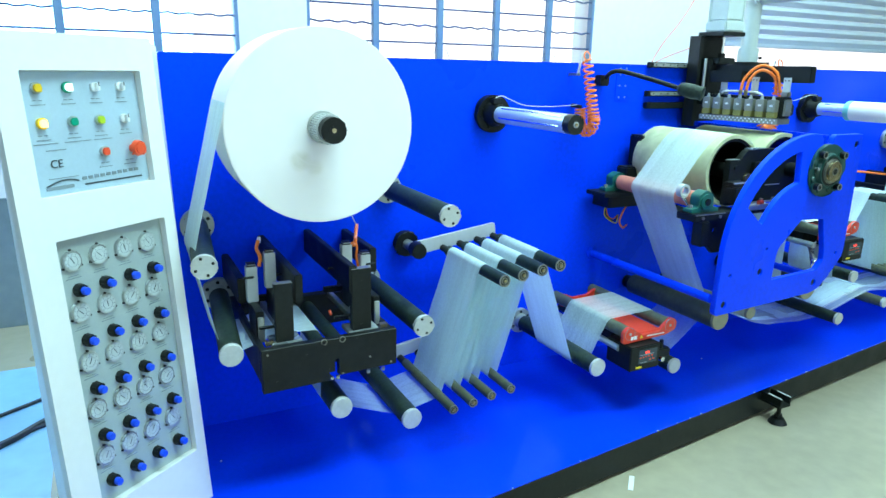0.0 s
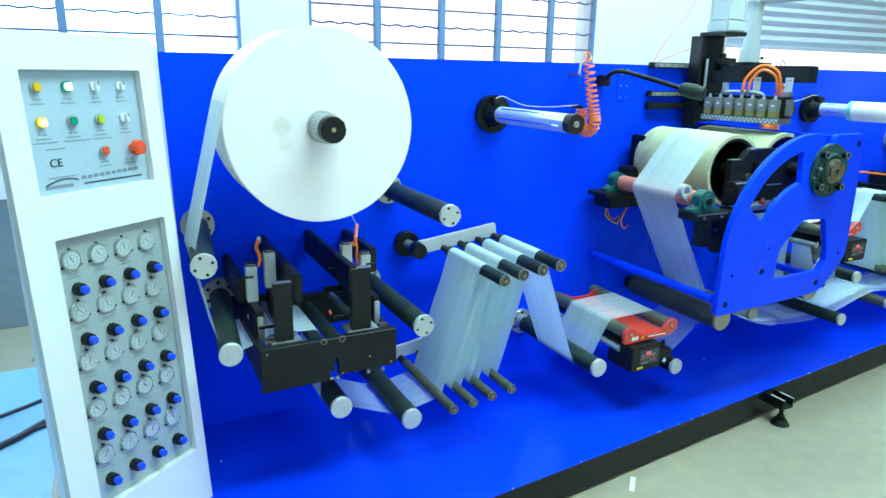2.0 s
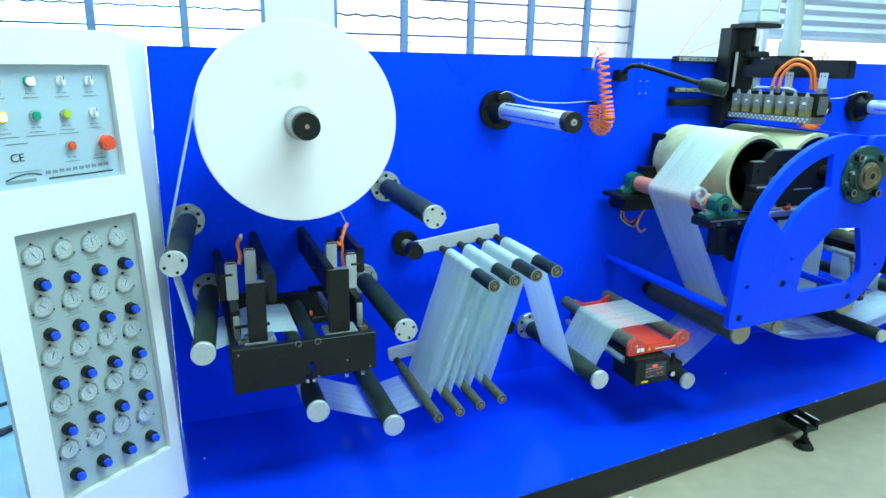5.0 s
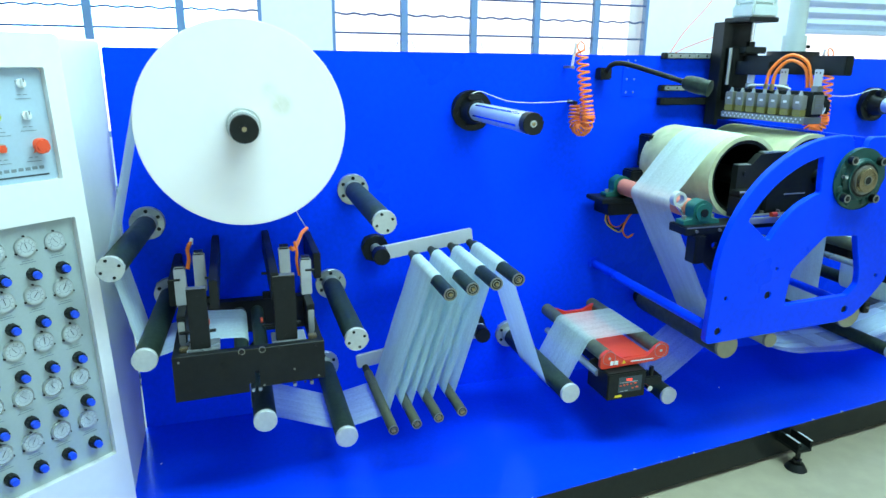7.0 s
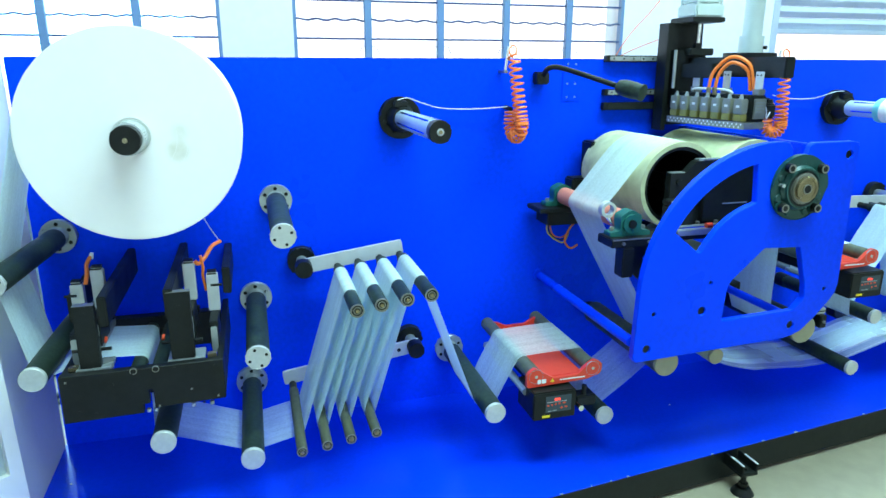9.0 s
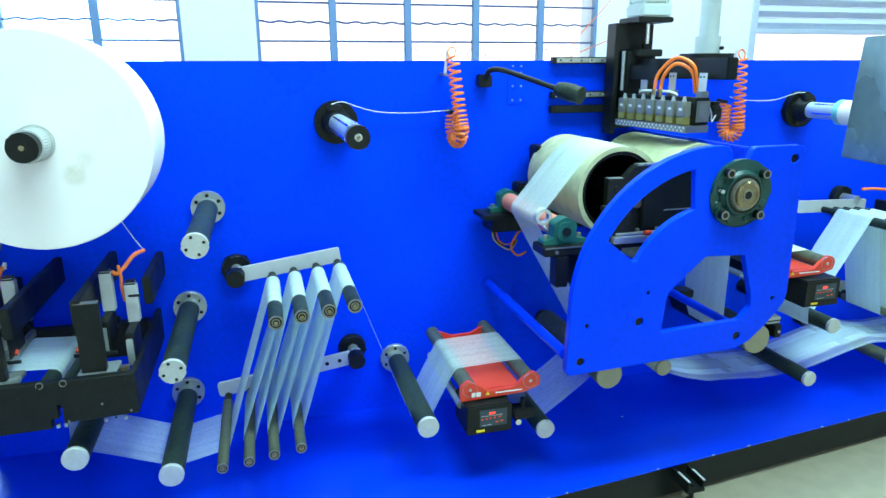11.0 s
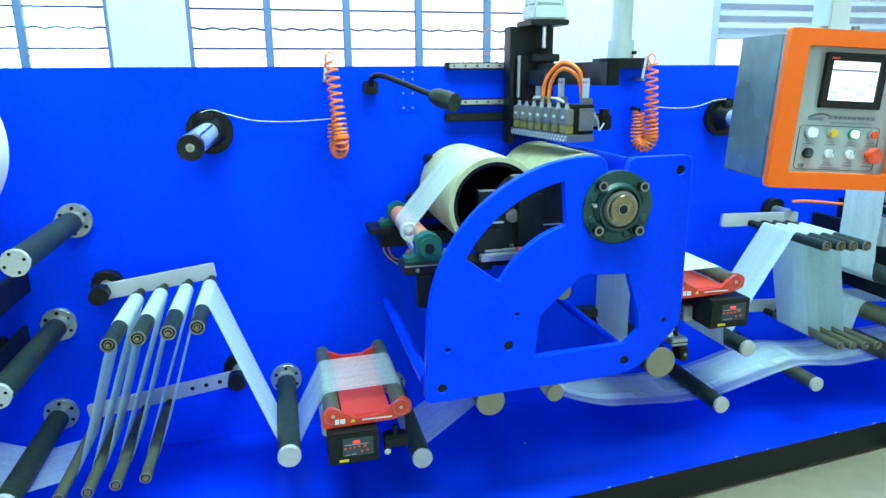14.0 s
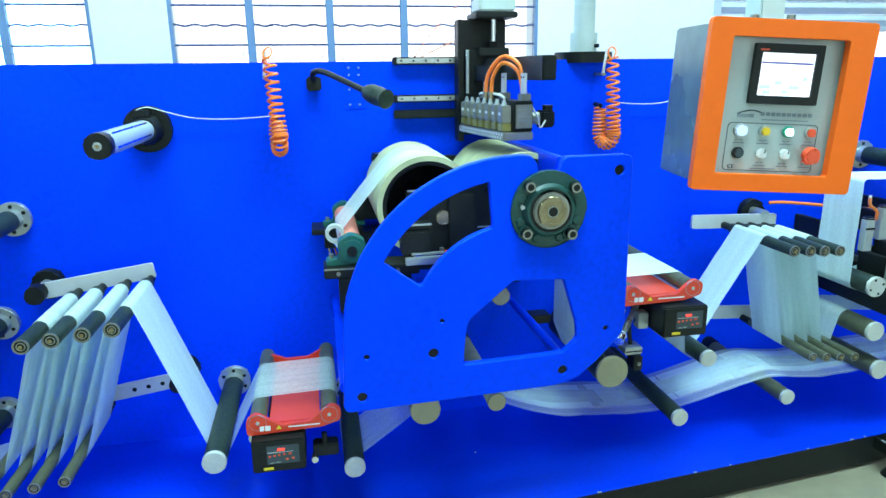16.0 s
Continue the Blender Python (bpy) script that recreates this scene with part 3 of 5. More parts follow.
def air_shaft(x, z, y1=-0.565):
    t = thing("air_shaft", (x, 0, z), "empty chromed air shaft with black flange and end", "shaft", "unwind shafts")
    fl = part("flange", yrod(x, z, -0.001, -0.03, 0.074, 40, 0.006), BLACK, t)
    part("flange_hub", rod((x, -0.03, z), (x, -0.085, z), 0.052, 0.038, 32, 0.003), BLACK, t)
    for k in range(6):
        a = radians(60 * k + 10)
        part("bolt", yrod(x + 0.057 * math.cos(a), z + 0.057 * math.sin(a), -0.03, -0.037, 0.006, 8), BLACK, fl)
    part("clamp", box(x - 0.03, x + 0.02, -0.075, -0.045, z + 0.04, z + 0.062, 0.004), BLACK, t)
    part("tube", yrod(x, z, -0.085, y1 + 0.035, 0.0325, 40), FILM, t, "pale glossy air shaft tube")
    for k in range(5):
        a = radians(72 * k + 54)
        part("air_strip", rod((x + 0.0305 * math.cos(a), -0.12, z + 0.0305 * math.sin(a)), (x + 0.0305 * math.cos(a), y1 + 0.06, z + 0.0305 * math.sin(a)), 0.004, seg=8), CHROME, t)
    part("end_boss", yrod(x, z, y1 + 0.035, y1, 0.0335, 36, 0.002), BLACK, t)
    part("bore", yrod(x, z, y1 + 0.001, y1 - 0.002, 0.011, 20), STEEL, t)
    part("bore_plug", yrod(x, z, y1 - 0.001, y1 - 0.004, 0.006, 6), BRASS, t)
    return t


air_shaft(0.828, 1.262)
air_shaft(2.762, 1.270, -0.56)


# ---- the two accumulators ----
def accumulator(tops, bots, r_t, r_b, y1, upper, lower, pivot_u, pivot_l, ybar=-0.105, front_knob=True):
    t = thing("web_accumulator", (tops[0][0], 0, tops[0][1]), "grey-armed web accumulator with dark rollers", "accumulator", "web accumulators")
    for (bx0, bz0, bx1, bz1), (px, pz), word in ((upper, pivot_u, "upper"), (lower, pivot_l, "lower")):
        d = Vector((bx1 - bx0, bz1 - bz0)).normalized()
        n = Vector((-d.y, d.x)) * 0.026
        pts = [(bx0 + n.x, bz0 + n.y, 0.012), (bx1 + n.x, bz1 + n.y, 0.008), (bx1 - n.x, bz1 - n.y, 0.008), (bx0 - n.x, bz0 - n.y, 0.012)]
        arm = part("arm_bar", plate(fillet(pts, 4), ybar, ybar + 0.014, bevel=0.0015), GREYB, t, "pale grey flat arm")
        if word == "lower":
            for f in (0.66, 0.75, 0.84):
                part("arm_hole", yrod(bx0 + (bx1 - bx0) * f, bz0 + (bz1 - bz0) * f, ybar + 0.001, ybar - 0.0012, 0.0075, 14), BLACK, arm)
        part("pivot_flange", yrod(px, pz, -0.001, -0.03, 0.05, 36, 0.004), BLACK, t)
        part("pivot_shaft", yrod(px, pz, -0.03, ybar, 0.02, 24), STEEL, t)
        if word == "lower" or front_knob:
            part("pivot_knob", yrod(px, pz, ybar, ybar - 0.045, 0.03, 32, 0.004), BLACK, t)
    for (x, z), r in [(p, r_t) for p in tops] + [(p, r_b) for p in bots]:
        ro = part("roller", yrod(x, z, -0.16, y1 + 0.004, r, 28, 0.001), RUBBER if r == r_t else OLIVE, t)
        part("axle", yrod(x, z, ybar - 0.001, -0.16, 0.0135, 18), BLACK, t)
        part("end_ring", ring(x, z, y1 + 0.006, y1, r * 0.78, r * 0.97, 28), ZINC, ro)
        part("inner_ring", ring(x, z, y1 + 0.006, y1 + 0.0008, r * 0.42, r * 0.54, 24), ZINC, ro)
        part("bearing", yrod(x, z, y1 + 0.006, y1 + 0.0025, r * 0.75, 20), BLACK, ro)
        part("axle_end", yrod(x, z, y1 + 0.003, y1 - 0.003, 0.006, 12), BRASS, ro)
    return t


TOPS = [(0.575, 0.752), (0.648, 0.763), (0.726, 0.772), (0.800, 0.780)]
BOTS = [(0.394, 0.316), (0.470, 0.325), (0.543, 0.336), (0.622, 0.346)]
accumulator(TOPS, BOTS, 0.0215, 0.0165, -0.572, (0.44, 0.757, 0.812, 0.808), (0.362, 0.34, 0.875, 0.415), (0.455, 0.760), (0.852, 0.412))
TOPS2 = [(2.877, 0.851), (2.936, 0.847), (2.989, 0.844), (3.047, 0.841)]
BOTS2 = [(3.0, 0.465), (3.054, 0.460), (3.110, 0.455), (3.167, 0.451)]
accumulator(TOPS2, BOTS2, 0.0185, 0.0155, -0.505, (2.745, 0.868, 3.10, 0.858), (2.78, 0.50, 3.3, 0.47), (3.05, 0.88), (3.25, 0.475), front_knob=False)

# ---- the web ----
t_ = thing("nonwoven_web", (0, -0.3, 0.3), "translucent white non-woven web threaded over the rollers", "cloth web")
rw = 0.001
LINE_A = belt([(ROLL_X, ROLL_Z, ROLL_R, 1), (R1[0] + 0.018, R1[1] + 0.003, 0.036, 1), (R2[0] + 0.016, R2[1] + 0.012, 0.036, 1), (-0.15, 0.628, 0.006, -1), (-0.045, 0.605, 0.0225, -1), (*R5, 0.036, 1), (*R6, 0.036, 1),
               (*BOTS[0], 0.018, 1), (*TOPS[0], 0.023, -1), (*BOTS[1], 0.018, 1), (*TOPS[1], 0.023, -1), (*BOTS[2], 0.018, 1), (*TOPS[2], 0.023, -1),
               (*BOTS[3], 0.018, 1), (*TOPS[3], 0.023, -1), (*R7, 0.036, 1), (1.15, 0.466, 0.026, -1)])
k_ = next(i for i, p in enumerate(LINE_A) if p.x > R7[0])
i_ = next(i for i, p in enumerate(LINE_A) if (p - Vector(R5)).length < 0.04 and p.y < R5[1] - 0.02)
j_ = next(i for i, p in enumerate(LINE_A) if (p - Vector(BOTS[0])).length < 0.02)
part("web_ply", ribbon(LINE_A[:i_ + 1], W0, W1, 0.004), WEB, t_)
part("web_ply", ribbon(LINE_A[i_:j_ + 1], W0, W1, 0.004), WEBG, t_, "thin run of the web below the slitting unit")
part("web_ply", ribbon(LINE_A[j_:k_ + 1], W0, W1, 0.004), WEB, t_)
# the guide shifts the web a little to the front
LINE_G = belt([(*TOPS[3], 0.023, -1), (*R7, 0.0365, 1), (1.15, 0.466, 0.026, -1), (1.353, 0.472, 0.026, -1), (*R8, 0.033, 1), (1.637, 0.451, 0.0465, 1)])
k_ = next(i for i, p in enumerate(LINE_G) if p.x > R7[0])
j_ = next(i for i, p in enumerate(LINE_G) if p.x > R8[0])
part("web_ply", ribbon(LINE_G[k_ - 1:j_ + 1], W0 - 0.022, W1 - 0.022, 0.004), WEBG, t_, "thin run of the web over the red guide")
part("web_ply", ribbon(LINE_G[j_:], W0 - 0.02, W1 - 0.012, 0.004), WEBT, t_, "thin see-through run of the web")
# from the press roller on, over one drum and under the next
LINE_P = belt([(*R8, 0.033, 1), (1.637, 0.451, 0.0475, 1), (1.440, 0.966, 0.034, -1), (1.665, 1.059, 0.1465, -1), (1.95, 1.059, 0.1465, 1), (2.115, 0.96, 0.01, 1)])
part("web_ply", ribbon(LINE_P[next(i for i, p in enumerate(LINE_P) if p.x > 1.637):], -0.222, -0.465, 0.004), WEBP, t_)
LINE_B = belt([(3.62, 0.52, 0.01, 1), (3.24, 0.536, 0.036, 1), (*BOTS2[3], 0.017, -1), (*TOPS2[3], 0.02, 1), (*BOTS2[2], 0.017, -1), (*TOPS2[2], 0.02, 1), (*BOTS2[1], 0.017, -1), (*TOPS2[1], 0.02, 1),
               (*BOTS2[0], 0.017, -1), (*TOPS2[0], 0.02, 1), (*R11, 0.036, -1), (2.511, 0.757, 0.026, 1), (2.308, 0.751, 0.026, 1), (2.195, 0.83, 0.02, 1), (2.195, 0.55, 0.02, 1), (2.257, 0.488, 0.054, 1)])
LINE_C = belt([(3.52, 1.09, 0.036, -1), (3.19, 1.05, 0.012, 1), (3.215, 0.702, 0.0355, 1), (3.40, 0.70, 0.01, -1), (3.62, 0.68, 0.01, 1)])
part("web_ply", ribbon(LINE_C, -0.245, -0.42, 0.004), WEB, t_)
k_ = next(i for i, p in enumerate(LINE_B) if p.x < R11[0])
part("web_ply", ribbon(LINE_B[:k_ + 1], -0.19, -0.362, 0.006), WEB, t_)
part("web_ply", ribbon(LINE_B[k_:], -0.18, -0.425, 0.004), WEB, t_)
# the folded product that leaves below the press, under one roller and over the next
run = [(1.86, 0.402), (1.95, 0.358), (2.07, 0.315), (2.2, 0.292), (2.36, 0.279), (2.496, 0.2755), (2.56, 0.282), (2.66, 0.306), (2.78, 0.338), (2.88, 0.360), (2.94, 0.363), (3.03, 0.352), (3.13, 0.346), (3.26, 0.351), (3.4, 0.37), (3.6, 0.38)]
fine = [Vector((p.x, p.y)) for p in spline([(x, z, 0) for x, z in run], 6)]
for ya, yb, dz, m in ((-0.165, -0.425, 0.0, WEBT), (-0.192, -0.372, 0.0016, WEB), (-0.24, -0.335, 0.0030, WEBT)):
    part("folded_ply", ribbon([Vector((p.x, p.y + dz + 0.003 * noise.noise(Vector((p.x * 14, ya * 40, 0))))) for p in fine], ya, yb, 0.010), m, t_, "folded ply of the product web")
for ya in (-0.205, -0.372, -0.380, -0.418):
    part("seam", ribbon([Vector((p.x, p.y + 0.0045)) for p in fine], ya, ya - 0.0028, 0.010), LABELW, t_, "white bonded seam")


# ---- slitting unit under the big roll ----
def slitter(ox, oz, s=1.0):
    t = thing("slitting_unit", (ox, 0, oz + 0.5), "black steel slitting unit with upright blades and small air cylinders", "machine unit", "slitting units")

    def bx(name, x0, x1, y0, y1, z0, z1, m, bev=0.002, parent=None, label=""):
        return part(name, box(ox + x0 * s, ox + x1 * s, y0, y1, oz + z0, oz + z1, bev), m, parent or t, label)
    beam = B()
    sk = 0.012
    join(beam, plate([(ox + x * s, oz + z) for x, z in ((-0.232, 0.498), (-0.03, 0.503), (-0.03, 0.53), (-0.012, 0.53), (-0.012, 0.57), (0.0, 0.57), (0.0, 0.515), (0.19, 0.52), (0.19, 0.640), (-0.232, 0.636))], -0.555, -0.53, bevel=0.0015))
    part("front_beam", beam, BLACK, t)
    bx("side_plate", -0.232, -0.214, -0.528, -0.0, 0.52, 0.632, BLACK)
    bx("side_plate", 0.172, 0.19, -0.528, -0.0, 0.52, 0.632, BLACK)
    bx("rear_beam", -0.212, 0.170, -0.16, -0.12, 0.53, 0.645, BLACK)
    bx("base_rail", -0.212, 0.170, -0.50, -0.47, 0.535, 0.57, BLACK)
    for x in (-0.045, 0.012):
        part("slitter_roller", yrod(ox + x * s, oz + 0.605, -0.12, -0.53, 0.021, 24), RUBBER, t)
        part("axle_socket", ring(ox + x * s, oz + 0.632, -0.55, -0.5562, 0.0075, 0.0095, 20), ZINC, t)
    for x0, x1, top in ((-0.181, -0.128, 0.828), (0.054, 0.116, 0.846)):
        bx("upright_foot", x0 - 0.012, x1 + 0.025, -0.528, -0.455, 0.628, 0.642, STEEL, 0.002, None, "worn steel foot plate")
        bx("guide_bar", x0 + 0.02, x0 + 0.036, -0.50, -0.20, 0.645, 0.668, ZINC, 0.002)
        u = bx("upright", x0, x1, -0.528, -0.504, 0.6425, top - 0.006, BLACK)
        bx("worn_top", x0, x1, -0.528, -0.504, top - 0.0058, top - 0.0048, ZINC, 0, u)
        for z in (0.66, 0.80):
            part("screw", yrod(ox + (x0 + 0.03) * s, oz + z, -0.528, -0.5295, 0.0032, 8), BLACK, u)
    for x, h in ((-0.235, 0.785), (-0.108, 0.842), (0.060, 0.850), (0.206, 0.838)):
        a = part("arm", box(ox + x * s - 0.012, ox + x * s + 0.012, -0.525 if abs(x) < 0.15 else -0.31, -0.001, oz + h - 0.085, oz + h, 0.003), BLACK, t)
        part("arm_hole", yrod(ox + x * s, oz + h - 0.02, -0.015, -0.03, 0.007, 10), STEEL, a)
    for x in (-0.208, -0.150, 0.102, 0.166):
        top = 0.868 if abs(x) < 0.16 else 0.828
        c = bx("air_cylinder", x - 0.017, x + 0.017, -0.345, -0.315, top - 0.115, top, GREYB, 0.002, None, "silver air cylinder")
        for k in range(3):
            bx("groove", x - 0.013, x + 0.013, -0.343, -0.317, top + 0.0005 + 0.004 * k, top + 0.003 + 0.004 * k, STEEL if k % 2 else BLACK, 0, c)
        bx("blade_holder", x - 0.012, x + 0.012, -0.44, -0.32, top - 0.20, top - 0.115, BLACK)
        bx("holder_edge", x - 0.009, x + 0.009, -0.45, -0.441, top - 0.21, top - 0.13, STEEL)
    for x in (-0.2, 0.16):
        bx("brass_block", x - 0.012, x + 0.012, -0.525, -0.505, 0.634, 0.648, BRASS, 0.001)
    for i, (x, z) in enumerate(((-0.215, 0.62), (-0.19, 0.53), (-0.05, 0.625), (0.012, 0.52), (0.06, 0.63), (0.165, 0.625), (0.17, 0.53), (-0.1, 0.60), (-0.03, 0.54), (0.1, 0.56), (-0.15, 0.52), (0.13, 0.515))):
        part("screw", yrod(ox + x * s, oz + z, -0.555, -0.5575, 0.0032, 8), BLACK if i % 3 else ZINC, t)
    for x in (-0.2, -0.16, -0.02, 0.0, 0.1, 0.15):
        part("stud", rod((ox + x * s, -0.54, oz + 0.508), (ox + x * s, -0.54, oz + 0.498), 0.006, seg=8), STEEL, t)
    X = lambda x: ox + x * s
    part("hose", pipe(spline([(X(-0.172), -0.285, oz + 0.895), (X(-0.182), -0.30, oz + 0.875), (X(-0.178), -0.33, oz + 0.855), (X(-0.184), -0.335, oz + 0.825)], 8), 0.006, 8), HOSE, t, "orange air hose")
    part("hose_fitting", rod((X(-0.172), -0.285, oz + 0.888), (X(-0.168), -0.28, oz + 0.906), 0.007, 0.005, 10), LABELW, t, "white hose fitting")
    part("hose", pipe(spline([(X(0.137), -0.32, oz + 0.885), (X(0.142), -0.325, oz + 0.85), (X(0.140), -0.325, oz + 0.82), (X(0.146), -0.33, oz + 0.775)], 8), 0.0045, 8), HOSE, t, "orange air hose")
    part("hose", pipe(spline([(X(0.122), -0.335, oz + 0.872), (X(0.130), -0.33, oz + 0.862), (X(0.145), -0.30, oz + 0.868), (X(0.168), -0.245, oz + 0.892), (X(0.190), -0.19, oz + 0.893)], 8), 0.0062, 8), HOSE, t, "orange air hose")
    for x, z in ((-0.135, 0.68), (0.02, 0.67), (0.10, 0.69)):
        part("red_knob", rod((X(x), -0.40, oz + z), (X(x), -0.415, oz + z - 0.008), 0.0045, seg=10), REDB, t, "small red knob")
    for x in (-0.222, -0.12, 0.045, 0.178):
        part("hinge_pin", rod((X(x) - 0.016, -0.36, oz + 0.80), (X(x) + 0.016, -0.36, oz + 0.80), 0.004, seg=10), BLACK, t)
    for x0, x1 in ((-0.205, -0.125), (0.03, 0.12)):
        part("cross_bar", box(X(x0), X(x1), -0.31, -0.295, oz + 0.70, oz + 0.72, 0.002), BLACK, t)
        part("blade_shaft", rod((X(x0) - 0.01, -0.45, oz + 0.665), (X(x1) + 0.012, -0.45, oz + 0.665), 0.005, seg=12), BLACK, t)
        part("slitting_blade", rod((X((x0 + x1) / 2), -0.452, oz + 0.665), (X((x0 + x1) / 2) + 0.003, -0.452, oz + 0.665), 0.03, seg=32), STEEL, t, "round steel slitting blade")
    part("wire", pipe(spline([(ox + 0.190 * s, -0.19, oz + 0.893), (ox + 0.165 * s, -0.20, oz + 0.94), (ox + 0.14 * s, -0.22, oz + 1.0)], 6), 0.0015, 5), WIRE, t)
    return t


slitter(0.0, 0.0)
slitter(3.51, 0.07, 1.0)


# ---- control cabinet ----
CAB = Matrix.Translation((-0.506, -0.439, 0.968)) @ pose(0, 0, 0, 0, 0, 38.1) @ pose(0, 0, 0, -4.0, 0, 0)


def local_plate(outline, y0, y1, holes=(), bevel=0.0, m=CAB):
    bm = plate(outline, y0, y1, holes, bevel)
    bm.transform(m)
    return bm


def push_button(parent, u, v, m, lens, r=0.0110, h=0.014, ring_m=STEEL, m4=CAB, lbl=""):
    b = part("button", rod((u, -0.001, v), (u, -h, v), r * 0.86, None, 20, 0.0015, None, m4), lens, parent, lbl)
    rg = ring(u, v, 0.0, -0.008, r * 0.88, r * 1.2, 24)
    rg.transform(m4)
    part("bezel", rg, ring_m, b)
    return b


def selector(parent, u, v, m4=CAB):
    b = part("selector_switch", rod((u, 0, v), (u, -0.008, v), 0.0115, None, 24, 0.0015, None, m4), WBUT, parent, "white selector switch")
    part("lever", box(u - 0.004, u + 0.004, -0.02, -0.008, v - 0.0095, v + 0.0095, 0.0015, None, m4 @ Matrix.Identity(4)), WBUT, b)
    part("mark", box(u - 0.001, u + 0.001, -0.0212, -0.02, v + 0.002, v + 0.011, 0, None, m4), INK, b)


def cabinet():
    t = thing("control_cabinet", (-0.6, -0.3, 0.0), "white enamelled control cabinet with button panel and pressure gauges", "cabinet")
    # shell
    bm = B()
    fl, fr = [], []
    for zl in (-0.972, 0.523):
        fl.append(bm.verts.new(CAB @ Vector((-0.338, -0.002, zl))))
        fr.append(bm.verts.new(CAB @ Vector((0.088, -0.002, zl))))
    zb, zt = 0.002, 1.488
    for v, z in ((fl[0], zb), (fr[0], zb)):
        v.co.z = z
    zt0 = fl[1].co.z
    br = [bm.verts.new((-0.4025, -0.006, z)) for z in (zb, zt0)]
    bl = [bm.verts.new((-0.84, -0.006, z)) for z in (zb, zt0)]
    for q in ((fl[0], fr[0], fr[1], fl[1]), (fr[0], br[0], br[1], fr[1]), (br[0], bl[0], bl[1], br[1]), (bl[0], fl[0], fl[1], bl[1]), (fl[1], fr[1], br[1], bl[1]), (fl[0], bl[0], br[0], fr[0])):
        bm.faces.new(q)
    bmesh.ops.recalc_face_normals(bm, faces=bm.faces)
    bevel_all(bm, 0.006, 3)
    part("shell", bm, WHITE, t)
    up = round_rect(-0.28, 0.043, 0.157, 0.443, 0.004)
    lo = round_rect(-0.265, 0.056, -0.66, 0.052, 0.004)
    part("front_frame", local_plate(round_rect(-0.342, 0.092, -0.955, 0.527, 0.012), -0.024, -0.004, [up, lo], 0.003), WHITE, t)
    pu = part("button_panel", local_plate(round_rect(-0.279, 0.042, 0.158, 0.442, 0.012), -0.0035, -0.0005), PANEL_REFL, t, "brushed aluminium button panel with a bluish reflection in its colour")
    pl = part("gauge_panel", local_plate(round_rect(-0.264, 0.055, -0.659, 0.051, 0.006), -0.0035, -0.0005), PANELG, t, "brushed aluminium gauge panel")
    M = CAB @ Matrix.Translation((0, -0.0036, 0))
    cols = (-0.236, -0.158, -0.084, -0.011)
    rows = (0.405, 0.325, 0.247)
    push_button(pu, cols[0], rows[0], None, YEL, m4=M, lbl="yellow button")
    push_button(pu, cols[1], rows[0], None, WHLIT, ring_m=GRN, m4=M, lbl="lit button in a green ring")
    selector(pu, cols[2], rows[0], M)
    selector(pu, cols[3], rows[0], M)
    push_button(pu, cols[0], rows[1], None, YELLIT, m4=M, ring_m=YEL, lbl="lit yellow button")
    push_button(pu, cols[1], rows[1], None, GRN, m4=M, lbl="green button")
    push_button(pu, cols[2], rows[1], None, LIME, m4=M, lbl="lime green button")
    selector(pu, cols[3], rows[1], M)
    push_button(pu, cols[2], rows[2], None, REDB, m4=M, lbl="red button")
    e = part("emergency_stop", rod((0.003, 0, rows[2]), (0.003, -0.02, rows[2]), 0.011, None, 20, 0, None, M), REDB, pu, "red mushroom emergency stop")
    part("mushroom", rod((0.003, -0.018, rows[2]), (0.003, -0.034, rows[2]), 0.021, 0.018, 28, 0.004, None, M), REDB, e)
    rs = []
    for r_, cs in zip(rows, (cols, cols, cols[2:])):
        for c in cs:
            rs += [(c - 0.012, r_ - 0.028, 0.009), (c + 0.002, r_ - 0.028, 0.009), (c - 0.018, r_ - 0.038, 0.036)]
    for c, w in ((-0.262, 0.06), (-0.185, 0.07), (-0.105, 0.05)):
        rs += [(c, 0.325 - 0.047, w)]
    rs += [(-0.235, 0.262, 0.05), (-0.24, 0.196, 0.075)]
    tagged(part("caption_print", bars(rs, M, 0.0018), PRINT, pu), kind="stuff")
    part("mark_lettering", text_mesh("CE", 0.027, M @ Matrix.Translation((-0.215, -0.001, 0.229))), INK, pu)
    # maker's mark as a plain swoosh and bars
    sw = [(-0.25 + 0.085 * i / 10, 0.180 + 0.012 * math.sin(i / 10 * 2.6)) for i in range(11)]
    out = sw + [(x, z - 0.0035) for x, z in sw[::-1]]
    bm = plate(out, -0.0012, 0.0)
    bm.transform(M)
    part("maker_swoosh", bm, INK, pu)
    tagged(part("maker_print", bars([(-0.25, 0.174, 0.07), (-0.155, 0.188, 0.012), (-0.138, 0.188, 0.012), (-0.121, 0.189, 0.012), (-0.104, 0.189, 0.012), (-0.087, 0.19, 0.012), (-0.070, 0.19, 0.012), (-0.053, 0.191, 0.012), (-0.036, 0.191, 0.012), (-0.019, 0.192, 0.012), (-0.002, 0.192, 0.012)], M, 0.008), PRINT, pu), kind="stuff")
    part("maker_line", bars([(-0.15, 0.173, 0.17)], M, 0.004), INK, pu)
    # pressure regulators
    rnd = random.Random(4)
    cap = []
    for i in range(5):
        for j in range(4):
            u, v = -0.2225 + 0.0745 * j, -0.1305 * i - 0.006
            g = part("pressure_gauge", rod((u, 0, v), (u, -0.007, v), 0.0275, 0.0255, 32, 0.0015, None, M), STEEL, pl, "round pressure gauge with white dial")
            part("dial", rod((u, -0.007, v), (u, -0.0076, v), 0.0215, None, 28, 0, None, M), GLASSW, g)
            a = rnd.uniform(-0.9, 0.9)
